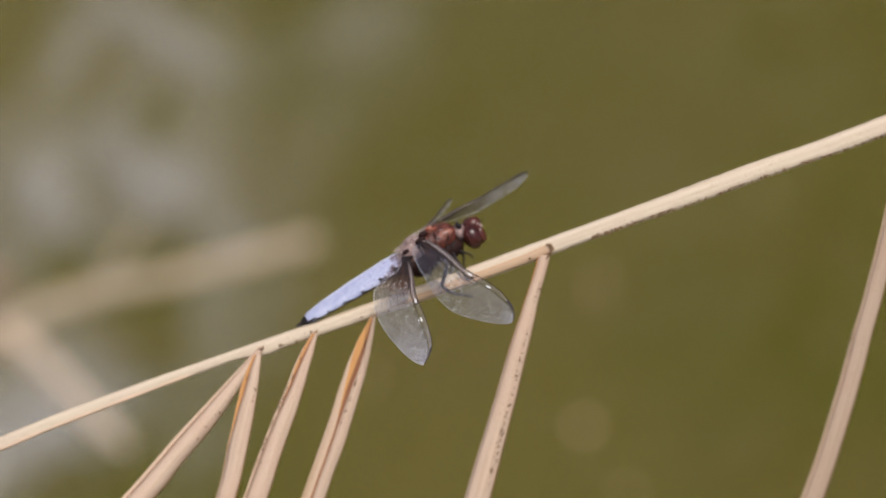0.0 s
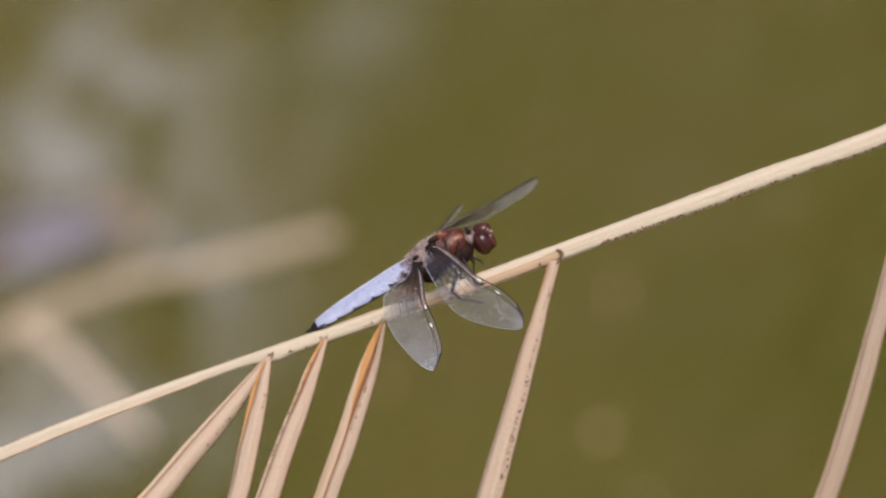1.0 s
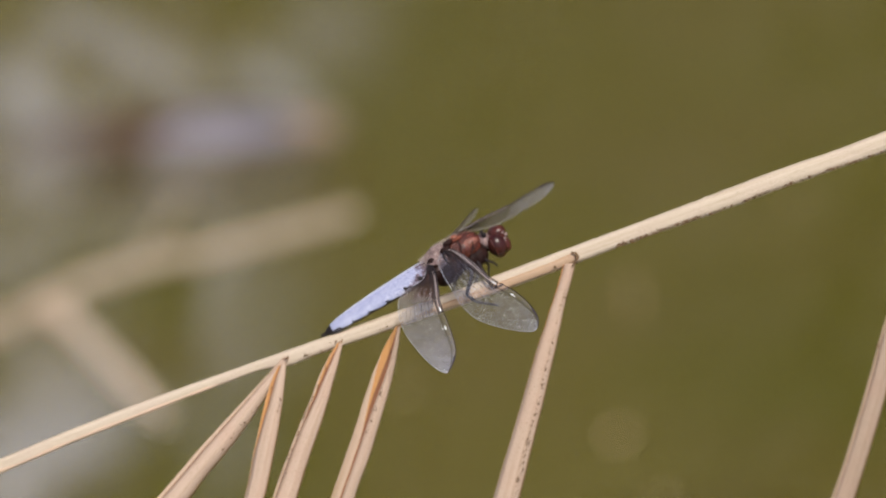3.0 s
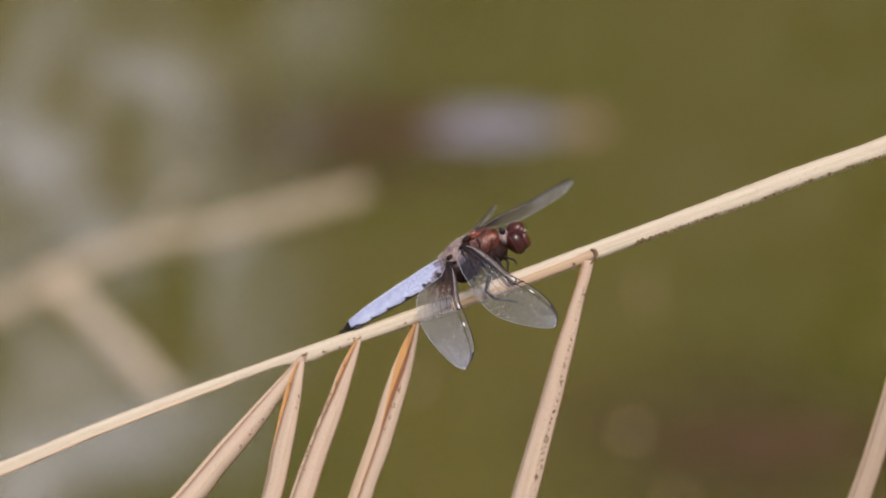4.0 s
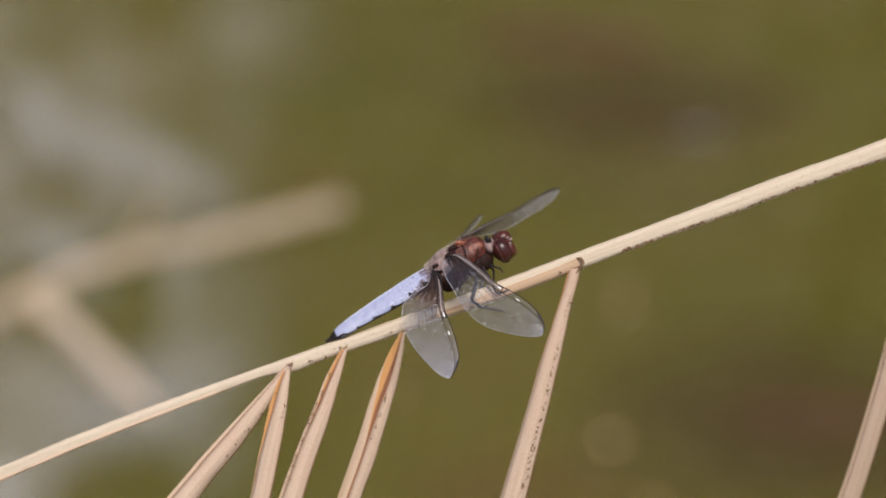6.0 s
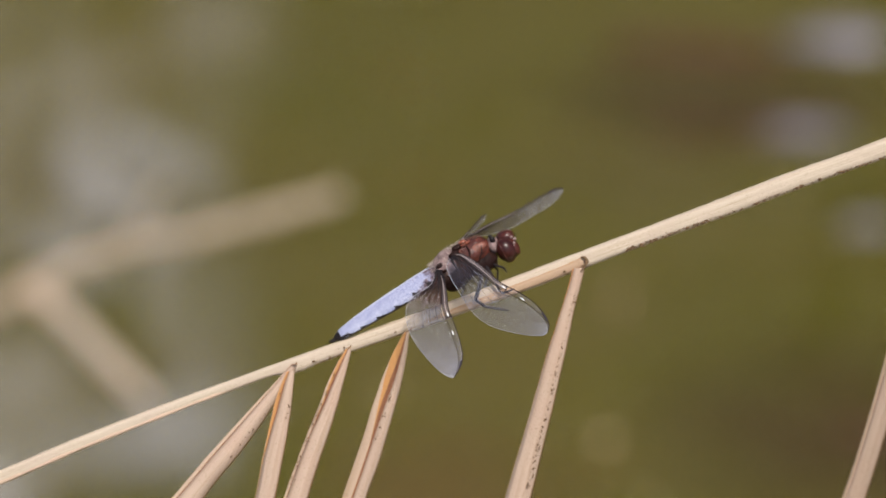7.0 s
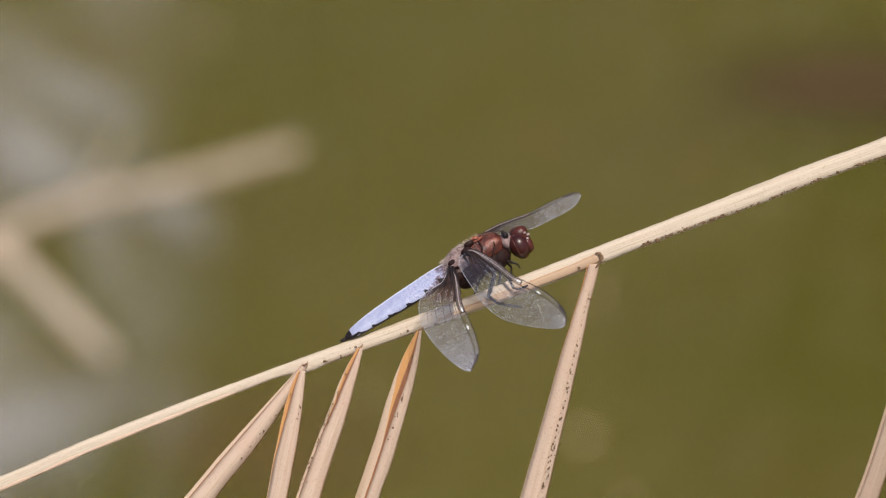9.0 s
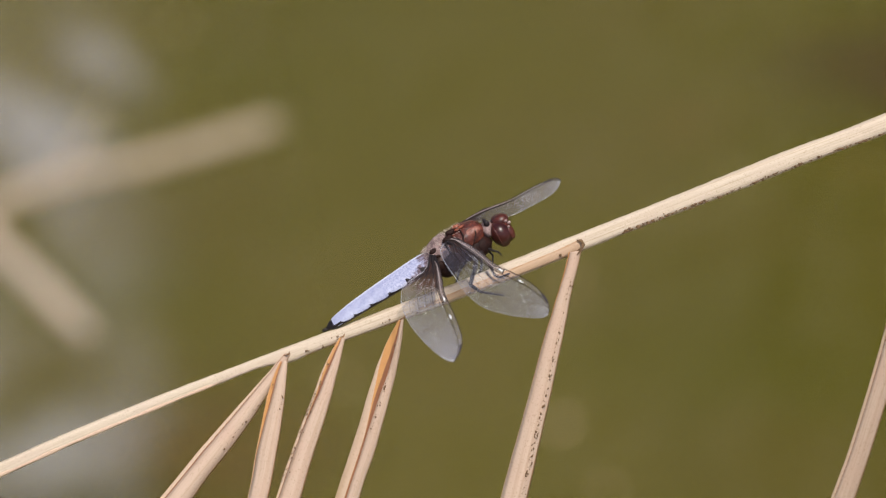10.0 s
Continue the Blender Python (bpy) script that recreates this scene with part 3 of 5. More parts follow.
        path = smooth_path([(u - w, v + 0.5 * w, 0.0020), (u - 0.2 * w, v + 0.25 * w, 0.0026), (u + 0.5 * w, v - 0.15 * w, 0.0024), (u + 0.7 * w, v - 0.8 * w, 0.0018)], 16)
        tube(cb, [tuple(P(*p)) for p in path], [K * w * 0.26 * math.sin(math.pi * (i + 1.5) / 18) for i in range(16)], 8, (0, 0, 1), 0.6, 0.5, seed=u * 0.1)
        part("scar", cb, SCAR, rachis, "brown scar where a leaflet joins")
    # leaflets
    leaflet(root, [(626, 503, 505, 514), (650, 483, 486, 505), (680, 456, 461, 486), (735, 407, 415, 453), (795, 354, 364, 411), (848, 311, 321, 367),
                   (890, 276, 286, 339), (1100, 90, 100, 150), (1500, -250, -245, -220)], 1.1, [(480, 690), (360, 830)], 14, rim_from=-120, hang=0.12)
    leaflet(root, [(640, 496, 500, 509), (660, 486, 492, 508), (700, 473, 482, 505), (750, 463, 468, 499), (800, 453, 455, 491), (850, 445, 447, 482),
                   (890, 436, 437, 473), (1200, 350, 352, 385), (1600, 255, 257, 262)], 2.3, [(490, 680), (498, 720)], 10, hang=0.10, lift=0.0028)
    leaflet(root, [(598, 601, 605, 611), (625, 585, 594, 606), (650, 572, 583, 600), (700, 554, 563, 588), (750, 534, 540, 574), (800, 516, 521, 557),
                   (850, 498, 504, 542), (890, 486, 490, 531), (1200, 390, 395, 435), (1600, 275, 277, 285)], 3.7, [(584, 630), (560, 690), (537, 750), (502, 850)], 34, rim_from=10, hang=0.10, lift=0.0028)
    leaflet(root, [(566, 706, 710, 715), (600, 687, 703, 712), (650, 666, 690, 704), (700, 650, 672, 692), (750, 636, 655, 678), (800, 620, 640, 665),
                   (850, 603, 623, 646), (890, 590, 610, 634), (1200, 490, 508, 535), (1600, 375, 378, 388)], 4.2, [(700, 610), (655, 780)], 22, rim_from=50, hang=0.20, lift=0.0026)
    leaflet(root, [(446, 1007, 1009, 1029), (475, 1000, 1002, 1023), (500, 993, 994, 1016), (550, 978, 979, 1006), (600, 962, 963, 997), (650, 949, 950, 986),
                   (700, 936, 937, 976), (750, 922, 923, 964), (800, 908, 909, 953), (850, 894, 895, 942), (890, 883, 884, 932), (1200, 800, 802, 846),
                   (1600, 705, 707, 716)], 5.9, [(1012, 490), (997, 545), (985, 600), (973, 665), (958, 730), (944, 790), (925, 880)], 100, hang=0.15)
    swaying = leaflet(root, [(185, 1665, 1668, 1682), (300, 1640, 1644, 1672), (400, 1618, 1623, 1653), (500, 1593, 1597, 1629), (580, 1569, 1575, 1607), (650, 1551, 1557, 1591),
                   (700, 1536, 1542, 1577), (750, 1521, 1527, 1562), (800, 1506, 1512, 1547), (850, 1488, 1494, 1531), (890, 1472, 1478, 1517),
                   (1200, 1355, 1361, 1400), (1600, 1215, 1218, 1227)], 6.4, [(1575, 560), (1560, 640)], 14, hang=0.45, crease=0.50, rise=0.20, rim_from=-300)
    return root, swaying


# ---- the dragonfly ----
CENTRE = P(808, 428)
A_AX = Vector((0.869, 0.495, 0.0)).normalized()
L_AX = Vector((0.0, -0.4226, 0.906))
L_AX = (L_AX - A_AX * A_AX.dot(L_AX)).normalized()
D_AX = L_AX.cross(A_AX).normalized()
if D_AX.y < 0:
    D_AX = -D_AX


def wing(parent, lead, trail, z_tip, span, nodus, skin, far=False, z_root=0.0, net=True):
    """A wing from its leading and trailing edges in the drawing plane; span: its root and tip there; z_tip: how far the tip comes towards the lens."""
    n, m = 40, 14
    le, te = even(smooth_path(lead, 60), n), even(smooth_path(trail, 60), n)
    (u0, v0), (u1, v1) = span
    su, sv = u1 - u0, v1 - v0
    ss = su * su + sv * sv

    def at(s, c, lift=0.0):
        x = s * (n - 1)
        i = min(int(x), n - 2)
        f = x - i
        a = le[i] * (1 - f) + le[i + 1] * f
        b = te[i] * (1 - f) + te[i + 1] * f
        u, v = a + (b - a) * c
        q = ((u - u0) * su + (v - v0) * sv) / ss
        ripple = 0.00012 * math.sin(c * 26) * (1 - c)
        return P(u, v, z_root + (z_tip - z_root) * q + ripple + lift) - CENTRE

    bm = bmesh.new()
    uv = bm.loops.layers.uv.verify()
    grid = [[bm.verts.new(at(i / (n - 1), j / (m - 1))) for j in range(m)] for i in range(n)]
    for i in range(n - 1):
        for j in range(m - 1):
            f = bm.faces.new((grid[i][j], grid[i][j + 1], grid[i + 1][j + 1], grid[i + 1][j]))
            for lp, (ii, jj) in zip(f.loops, ((i, j), (i, j + 1), (i + 1, j + 1), (i + 1, j))):
                lp[uv].uv = (0.05 + 0.9 * ii / (n - 1), 0.05 + 0.9 * jj / (m - 1))
    bmesh.ops.remove_doubles(bm, verts=bm.verts, dist=1e-6)
    w = part("wing", bm, skin, parent, "clear net-veined wing")
    k = 0.75 if far else 1.0

    def vein(path, r, root=1.0, stuff=VEIN, tip=1.0):
        b = bmesh.new()
        m = len(path)
        tube(b, [tuple(p) for p in path], [k * r * (1 + (root - 1) * max(0, 1 - 2.6 * i / m)) * (1 + (tip - 1) * i / m) for i in range(m)], 5, (0, 0, 1), 1.0)
        part("vein", b, stuff, w, "dark main vein" if stuff is VEIN else "silvery wing edge")

    # the stiff front edge: a dark line, a pale ladder-barred band up to the nodus, and a second dark line
    wide = 0.20

    def inner(s):
        return wide * min(1, s * 7 + 0.15) * (1 - 0.35 * min(1, s / nodus))

    vein([at(s, 0.0, 0.00003) for s in np.linspace(0, 1, 40)], 0.00009, 1.9)
    vein([at(s, inner(s) * 0.5, 0.00010) for s in np.linspace(0.02, nodus, 24)], 0.00008, 1.7, PALE_VEIN)
    vein([at(s, inner(s), 0.00006) for s in np.linspace(0, 0.97, 36)], 0.00010 * (1.5 if far else 1), 2.3, tip=0.5)
    vein([at(s, 1.0) for s in np.linspace(0, 1, 48)], 0.000055, 1.0, FINE_VEIN)
    bb = bmesh.new()
    buv = bb.loops.layers.uv.verify()
    steps = np.linspace(0.02, nodus, 26)
    lines = [[bb.verts.new(at(s, inner(s) * c, 0.00006 + 0.00006 * math.sin(math.pi * c))) for c in (0.0, 0.25, 0.5, 0.75, 1.0)] for s in steps]
    for i in range(25):
        for j in range(4):
            f = bb.faces.new((lines[i][j], lines[i][j + 1], lines[i + 1][j + 1], lines[i + 1][j]))
            for lp, (ii, jj) in zip(f.loops, ((i, j), (i, j + 1), (i + 1, j + 1), (i + 1, j))):
                lp[buv].uv = (steps[ii] / nodus * 0.9, jj / 4)
    part("edge_band", bb, BAND_SKIN, w, "pale tan band along the front edge of the wing")
    for c0, c1, s1, r in ((0.16, 0.24, 0.98, 0.00006), (0.24, 0.42, 0.97, 0.00005), (0.36, 0.62, 0.94, 0.00005), (0.5, 0.80, 0.85, 0.00005), (0.62, 0.93, 0.62, 0.00005)):
        vein([at(s, c0 * min(1, s * 6) + (c1 - c0) * s / s1) for s in np.linspace(0, s1, 26)], r * 1.1, 3.4, tip=0.4)
    vein([at(nodus, 0.0, 0.0001), at(nodus + 0.01, 0.12, 0.0001)], 0.00016)
    if not far:
        # glints on the front veins, painted as small white bodies
        gb = bmesh.new()
        for s, c in ((nodus - 0.02, 0.06), (nodus + 0.15, 0.10)):
            p, q = at(s - 0.022, c, 0.00022), at(s + 0.022, c, 0.00022)
            tube(gb, [tuple(p), tuple((p + q) / 2 + Vector((0, 0, 0.0001))), tuple(q)], [0.00006, 0.00019, 0.00006], 8)
        part("nodus", gb, GLINT, w, "white glints painted on the front veins")
    # net of small six-sided cells, its sheen painted silvery, dark near the root
    fb = bmesh.new()
    rows, count = 20, 60
    rng = random.Random(int(u1))
    dark_to = 0.55 if far else 0.22 + 0.06 * rng.random()

    def node(r, i):
        """A corner of the net: r counts the zigzag lines, i the corners along each."""
        s = 0.05 + 0.95 * (i + 0.25 * math.sin(r * 5.1 + i * 2.3)) / (2 * count)
        c = 0.13 + 0.87 * (r + (0.17 if (i + r) % 2 else -0.17) + 0.12 * math.sin(i * 1.9 + r * 3.7)) / rows
        return min(1, max(0, s)), min(1, c)

    for r in range(1, rows if net else 1):
        for i in range(2 * count):
            s, c = node(r, i)
            if s > 0.985 or (s < 0.12 and r > 7):
                continue
            dark = s < dark_to + 0.05 * math.sin(r * 1.7)
            if rng.random() < 0.03:
                continue
            p = at(s, c, 0.00003)
            # a few veins are painted white as glints
            shine = not dark and not far and rng.random() < 0.028
            size = 0.000050 if shine else (0.000036 if dark else rng.uniform(0.000016, 0.000037)) * (0.4 if far else 1)
            mat = 1 if dark or rng.random() < 0.10 else 2 if shine else 0
            t = at(*node(r, i + 1), 0.00003)
            if (p - t).length > 1e-5:
                tube(fb, [tuple(p), tuple(t)], [size] * 2, 3, (0, 0, 1), 1.0, mat=mat)
            if (i + r) % 2 and r < rows - 1 and not shine:
                t = at(*node(r + 1, i), 0.00003)
                if (p - t).length > 1e-5:
                    tube(fb, [tuple(p), tuple(t)], [size] * 2, 3, (0, 0, 1), 1.0, mat=mat)
    for i in range(24):
        s = 0.06 + (nodus - 0.06) * i / 24
        tube(fb, [tuple(at(s, 0.0, 0.00014)), tuple(at(s, inner(s), 0.00014))], [0.00011] * 2, 4, (0, 0, 1), 1.0, mat=1)
    tagged(part("vein_net", fb, (FINE_VEIN, VEIN, GLINT), w, "fine net of cross veins with its sheen painted silvery"), kind="stuff")
    # dark cell near the tip
    pb = bmesh.new()
    cells = [(at(s, 0.0, 0.00006), at(s, 0.085, 0.00006)) for s in np.linspace(0.83, 0.91, 6)]
    up = [(pb.verts.new(a), pb.verts.new(b)) for a, b in cells]
    dn = [(pb.verts.new(a + Vector((0, 0, 0.0001))), pb.verts.new(b + Vector((0, 0, 0.0001)))) for a, b in cells]
    for g in (up, dn):
        for i in range(5):
            pb.faces.new((g[i][0], g[i][1], g[i + 1][1], g[i + 1][0]))
    for i in range(5):
        for s in (0, 1):
            pb.faces.new((up[i][s], up[i + 1][s], dn[i + 1][s], dn[i][s]))
    part("wing_spot", pb, STIGMA, w, "dark cell near the wing tip")
    return w


def leg(parent, pts, r=0.00030):
    a = even(pts, 9 * (len(pts) - 1))
    bm = bmesh.new()
    n = len(a)
    r *= 1.2
    tube(bm, [tuple(P(*p) - CENTRE) for p in a], [r * (1.15 - 0.75 * i / n) for i in range(n)], 8)
    rng = random.Random(int(pts[0][0] * 7 + pts[1][1]))
    for i in range(n // 3, n - 2, 2):
        p = P(*a[i]) - CENTRE
        d = Vector((rng.uniform(-1, 1), rng.uniform(-1, 0.2), rng.uniform(-0.4, 0.8))).normalized()
        tube(bm, [tuple(p), tuple(p + d * 0.0007)], [0.00005, 0.00001], 4)
    return part("leg", bm, BLACK, parent, "thin black bristly leg")


def dragonfly():
    body = tagged(new("dragonfly"), "male dragonfly with powder-blue abdomen perched on a dead stalk", "dragonfly")
    # abdomen: segments along a gentle arch
    axis = smooth_path([(772, 458), (745, 473), (700, 502), (650, 534), (605, 564), (580, 581)], 120)
    width = np.interp(np.linspace(0, 1, 120), [0, 0.12, 0.3, 0.5, 0.7, 0.85, 0.95, 1], [23, 28, 28, 25.5, 21, 16.5, 11.5, 5])
    cuts = [0, 13, 26, 40, 56, 71, 85, 97, 108, 119]
    for i in range(9):
        a, b = cuts[i], cuts[i + 1]
        bm = bmesh.new()
        uv = bm.loops.layers.uv.verify()
        rings = []
        idx = np.linspace(a, b, 40)
        for q, x in enumerate(idx):
            p = P(*[np.interp(x, range(120), axis[:, c]) for c in (0, 1)]) - CENTRE
            w = np.interp(x, range(120), width) * K * (1.0 - (0.014 if q in (0, 39) else 0.003 if q in (1, 38) else 0.0))
            ring = []
            for k in range(120):
                t = 2 * math.pi * k / 120
                side, top = math.cos(t), math.sin(t)
                # roof-shaped back, flatter belly
                h = 0.62 * top if top > 0 else 0.45 * top
                keel = 0.10 * max(0, 1 - abs(side) * 3) if top > 0 else 0
                ring.append(bm.verts.new(p + L_AX * (w * side * 1.12) + D_AX * (w * (h + keel))))
            rings.append(ring)
        for q in range(39):
            for k in range(120):
                f = bm.faces.new((rings[q][k], rings[q][(k + 1) % 120], rings[q + 1][(k + 1) % 120], rings[q + 1][k]))
                # blue back, dark edge and belly
                t = (k + 0.5) / 120
                dark = 0.47 < t < 0.94
                edge = (t if t < 0.5 else t - 1) < -0.022 + 0.060 * (q / 39) ** 2 + 0.014 * noise.noise(Vector((q * 0.16, i * 3.1, 0))) + 0.115 * max(0, 3 - i) / 3
                f.material_index = 1 if dark or edge or i == 8 else 0
                if i == 7 and t < 0.07:
                    f.material_index = 1
        for ring in (rings[0], rings[-1]):
            bm.faces.new([bm.verts.new(v.co) for v in ring]).material_index = 1
        part("abdomen_segment", bm, (BLUE_WORN if i < 4 else BLUE, BLACK), body, "black tail end" if i == 8 else "powder-blue segment with dark edge")
    # highlight on the back's ridge, painted as a thin pale tube
    kb = bmesh.new()
    idx = np.arange(8, 104, 2)
    tube(kb, [tuple(P(*axis[x]) - CENTRE + D_AX * (width[x] * K * 0.735)) for x in idx], [0.00013 * min(1, (i + 1) / 6, (len(idx) - i) / 10) for i in range(len(idx))], 8, (0, 0, 1), 0.8, 0.3, seed=3.0)
    part("keel_highlight", kb, RIDGE_HIGHLIGHT, body, "pale highlight painted along the ridge of the back")
    for s in (-1, 1):
        tb = bmesh.new()
        p = P(581, 581) - CENTRE + L_AX * (0.0004 * s)
        tube(tb, [tuple(p), tuple(p - A_AX * 0.0008), tuple(p - A_AX * 0.0014 + D_AX * 0.0002)], [0.00025, 0.00022, 0.00005], 6)
        part("clasper", tb, BLACK, body)
    # thorax: two lobes of cuticle with seams, and a greyish back
    bm = bmesh.new()
    ball(bm, P(820, 422) - CENTRE, (A_AX * 0.0046, L_AX * 0.0034, D_AX * 0.0029), 40, 26)
    for v in bm.verts:
        v.co += v.co.normalized() * (0.0002 * noise.noise(v.co * 500) + 0.00008 * noise.noise(v.co * 1700))
    part("thorax", bm, THORAX, body, "reddish-brown glossy thorax")
    bm = bmesh.new()
    ball(bm, P(783, 441) - CENTRE, (A_AX * 0.0036, L_AX * 0.0030, D_AX * 0.0025), 40, 24)
    for v in bm.verts:
        v.co += v.co.normalized() * (0.0008 * noise.noise(v.co * 600) + 0.0005 * noise.noise(v.co * 1500))
    part("thorax_back", bm, THORAX_GREY, body, "greyish hairy rear of the thorax")
    for u, v, z, r in ((806, 401, 0.0019, 5.5), (815, 402, 0.0022, 5.0), (808, 407, 0.0026, 3.5), (828, 400, 0.0018, 5.0)):
        bm = bmesh.new()
        ball(bm, P(u, v, z) - CENTRE, (A_AX * r * K * 1.3, L_AX * r * K * 0.8, D_AX * r * K * 0.35), 14, 10)
        for w in bm.verts:
            w.co += w.co.normalized() * 0.00025 * noise.noise(w.co * 2200)
        part("wing_hinge", bm, ORANGE, body, "rusty plate at the wing root")
    for u, v, z, a, b in ((796, 412, 0.0024, 0.0010, 0.0006), (792, 424, 0.0030, 0.0012, 0.0007), (768, 446, 0.0022, 0.0009, 0.0007), (776, 452, 0.0026, 0.0008, 0.0005)):
        bm = bmesh.new()
        ball(bm, P(u, v, z) - CENTRE, (A_AX * a, L_AX * b, D_AX * b), 14, 10)
        for w in bm.verts:
            w.co += w.co.normalized() * 0.0002 * noise.noise(w.co * 1500)
        part("wing_root_spot", bm, UNDER, body, "dark spot between the wing roots")
    rng = random.Random(12)
    bm = bmesh.new()
    for i in range(700):
        t, s = 0.45 + 1.9 * rng.random() ** 0.75, 0.2 - 1.25 * rng.random() ** 0.7
        q = A_AX * (0.0092 * s) + L_AX * (0.0033 * math.cos(t)) + D_AX * (0.0034 * math.sin(t) - 0.0012 * max(0, -s))
        p = P(815, 428) - CENTRE + q * (0.90 if abs(s) < 0.5 else 0.76)
        d = (L_AX * math.cos(t) + D_AX * math.sin(t) - A_AX * 0.6 + Vector((rng.uniform(-.4, .4), rng.uniform(-.4, .4), rng.uniform(-.4, .4)))).normalized()
        tube(bm, [tuple(p), tuple(p + d * rng.uniform(0.0004, 0.0011))], [0.000032, 0.000012], 3)
    tagged(part("body_hair", bm, HAIR, body, "fine pale hairs on the thorax"), kind="stuff")
    # seams with the shade between plates painted in, and a pale stripe on the flank
    for pts, r in (([(836, 398, 0.0022), (842, 414, 0.0034), (838, 432, 0.0036), (832, 446, 0.0030)], 0.00016),
                   ([(812, 404, 0.0026), (820, 418, 0.0037), (820, 436, 0.0038), (816, 450, 0.0030)], 0.00018),
                   ([(796, 420, 0.0030), (803, 432, 0.0037), (804, 448, 0.0034)], 0.00016)):
        bm = bmesh.new()
        path = smooth_path(pts, 14)
        tube(bm, [tuple(P(*p) - CENTRE) for p in path], [0.8 * r * math.sin(math.pi * (i + 1) / 15) ** 0.5 for i in range(14)], 8)
        part("seam", bm, UNDER, body, "dark seam with shade painted between the flank plates")
    # tan plate whose colour also holds the highlight on the flank
    bm = bmesh.new()
    ball(bm, P(829, 415, 0.0021) - CENTRE, (A_AX * 0.0026, L_AX * 0.0012, D_AX * 0.0011), 30, 20)
    for v in bm.verts:
        v.co += v.co.normalized() * 0.00012 * noise.noise(v.co * 900)
    part("flank_plate", bm, TAN_HIGHLIGHT, body, "tan glossy plate with the flank's highlight in its colour")
    bm = bmesh.new()
    ball(bm, P(851, 434) - CENTRE, (A_AX * 0.0022, L_AX * 0.0024, D_AX * 0.0020), 26, 16)
    ball(bm, P(836, 440) - CENTRE, (A_AX * 0.0026, L_AX * 0.0027, D_AX * 0.0024), 26, 16)
    for v in bm.verts:
        v.co += v.co.normalized() * 0.0004 * noise.noise(v.co * 800)
    # lower balls fill in the shade under thorax and wing roots
    ball(bm, P(800, 456) - CENTRE, (A_AX * 0.0034, L_AX * 0.0026, D_AX * 0.0022), 26, 16)
    ball(bm, P(794, 474) - CENTRE, (A_AX * 0.0022, L_AX * 0.0020, D_AX * 0.0018), 26, 16)
    ball(bm, P(776, 468) - CENTRE, (A_AX * 0.0026, L_AX * 0.0022, D_AX * 0.0016), 26, 16)
    part("leg_base", bm, UNDER, body, "dark underside with painted shade where the legs join")
    # head
    bm = bmesh.new()
    ball(bm, P(880, 412) - CENTRE, (A_AX * 0.0016, L_AX * 0.0024, D_AX * 0.0022), 22, 14)
    ball(bm, P(885, 391) - CENTRE, (A_AX * 0.0017, L_AX * 0.0015, D_AX * 0.0013), 20, 12)
    head = part("head", bm, FACE, body, "dark brown head with large eyes")
    bm = bmesh.new()
    ball(bm, P(863, 406) - CENTRE, (A_AX * 0.0013, L_AX * 0.0020, D_AX * 0.0017), 26, 18)
    for v in bm.verts:
        v.co += v.co.normalized() * 0.0003 * noise.noise(v.co * 1300)
    part("neck", bm, THORAX_GREY, head, "greyish tan neck behind the eyes")
    bm = bmesh.new()
    ball(bm, P(861, 396, 0.0017) - CENTRE, (A_AX * 0.0006, L_AX * 0.0005, D_AX * 0.0007), 14, 10)
    ball(bm, P(857, 391, 0.0012) - CENTRE, (A_AX * 0.0004, L_AX * 0.0004, D_AX * 0.0005), 12, 8)
    part("neck_spot", bm, BLACK, head, "black spot on the neck")
    for s in (1, -1):
        bm = bmesh.new()
        c = (P(884.5, 411.5) if s > 0 else P(887, 403)) - CENTRE + L_AX * (0.0009 * s)
        ball(bm, c, (A_AX * 0.0020, L_AX * 0.0021, D_AX * 0.0024), 36, 24)
        eye = part("eye", bm, EYE, head, "glossy dark red compound eye")
        bm = bmesh.new()
        tube(bm, [tuple(c - A_AX * 0.0007 + L_AX * (0.00200 * math.cos(a)) + D_AX * (0.0023 * math.sin(a))) for a in np.linspace(0.0, 2 * math.pi, 33)], [0.00012] * 33, 6)
        part("eye_rim", bm, FACE, eye, "thin reddish rim behind the eye")
    bm = bmesh.new()
    ball(bm, P(897, 409) - CENTRE, (A_AX * 0.0013, L_AX * 0.0016, D_AX * 0.0022), 24, 16)
    ball(bm, P(892, 426) - CENTRE, (A_AX * 0.0013, L_AX * 0.0014, D_AX * 0.0012), 18, 12)
    ball(bm, P(901, 410, 0.0005) - CENTRE, (A_AX * 0.0010, L_AX * 0.0014, D_AX * 0.0017), 20, 14)
    for v in bm.verts:
        v.co += v.co.normalized() * (0.00012 * noise.noise(v.co * 1400) + 0.00005 * noise.noise(v.co * 4000))
    face = part("face", bm, FACE, head, "reddish-brown face")
    bm = bmesh.new()
    for u, v, z, r in ((895, 391, 0.0013, 0.00034), (901, 394, 0.0014, 0.00040), (900, 401, 0.0019, 0.00030)):
        ball(bm, P(u, v, z) - CENTRE, (A_AX * r, L_AX * r * 0.8, D_AX * r * 0.8), 12, 8)
    part("brow", bm, BROW, face, "pale shiny brow bumps")
    for s in (1, -1):
        bm = bmesh.new()
        p = P(900, 389) - CENTRE + L_AX * (0.0006 * s)
        tube(bm, [tuple(p), tuple(p + A_AX * 0.0006 + D_AX * 0.0003), tuple(p + A_AX * 0.0012 + D_AX * 0.0003)], [0.00007, 0.00005, 0.00002], 5)
        part("antenna", bm, BLACK, head)
    # legs
    leg(body, [(862, 440, 0.0012), (874, 444, 0.0018), (882, 446, 0.0018), (886, 450, 0.0018), (886, 454, 0.0018)], 0.00022)
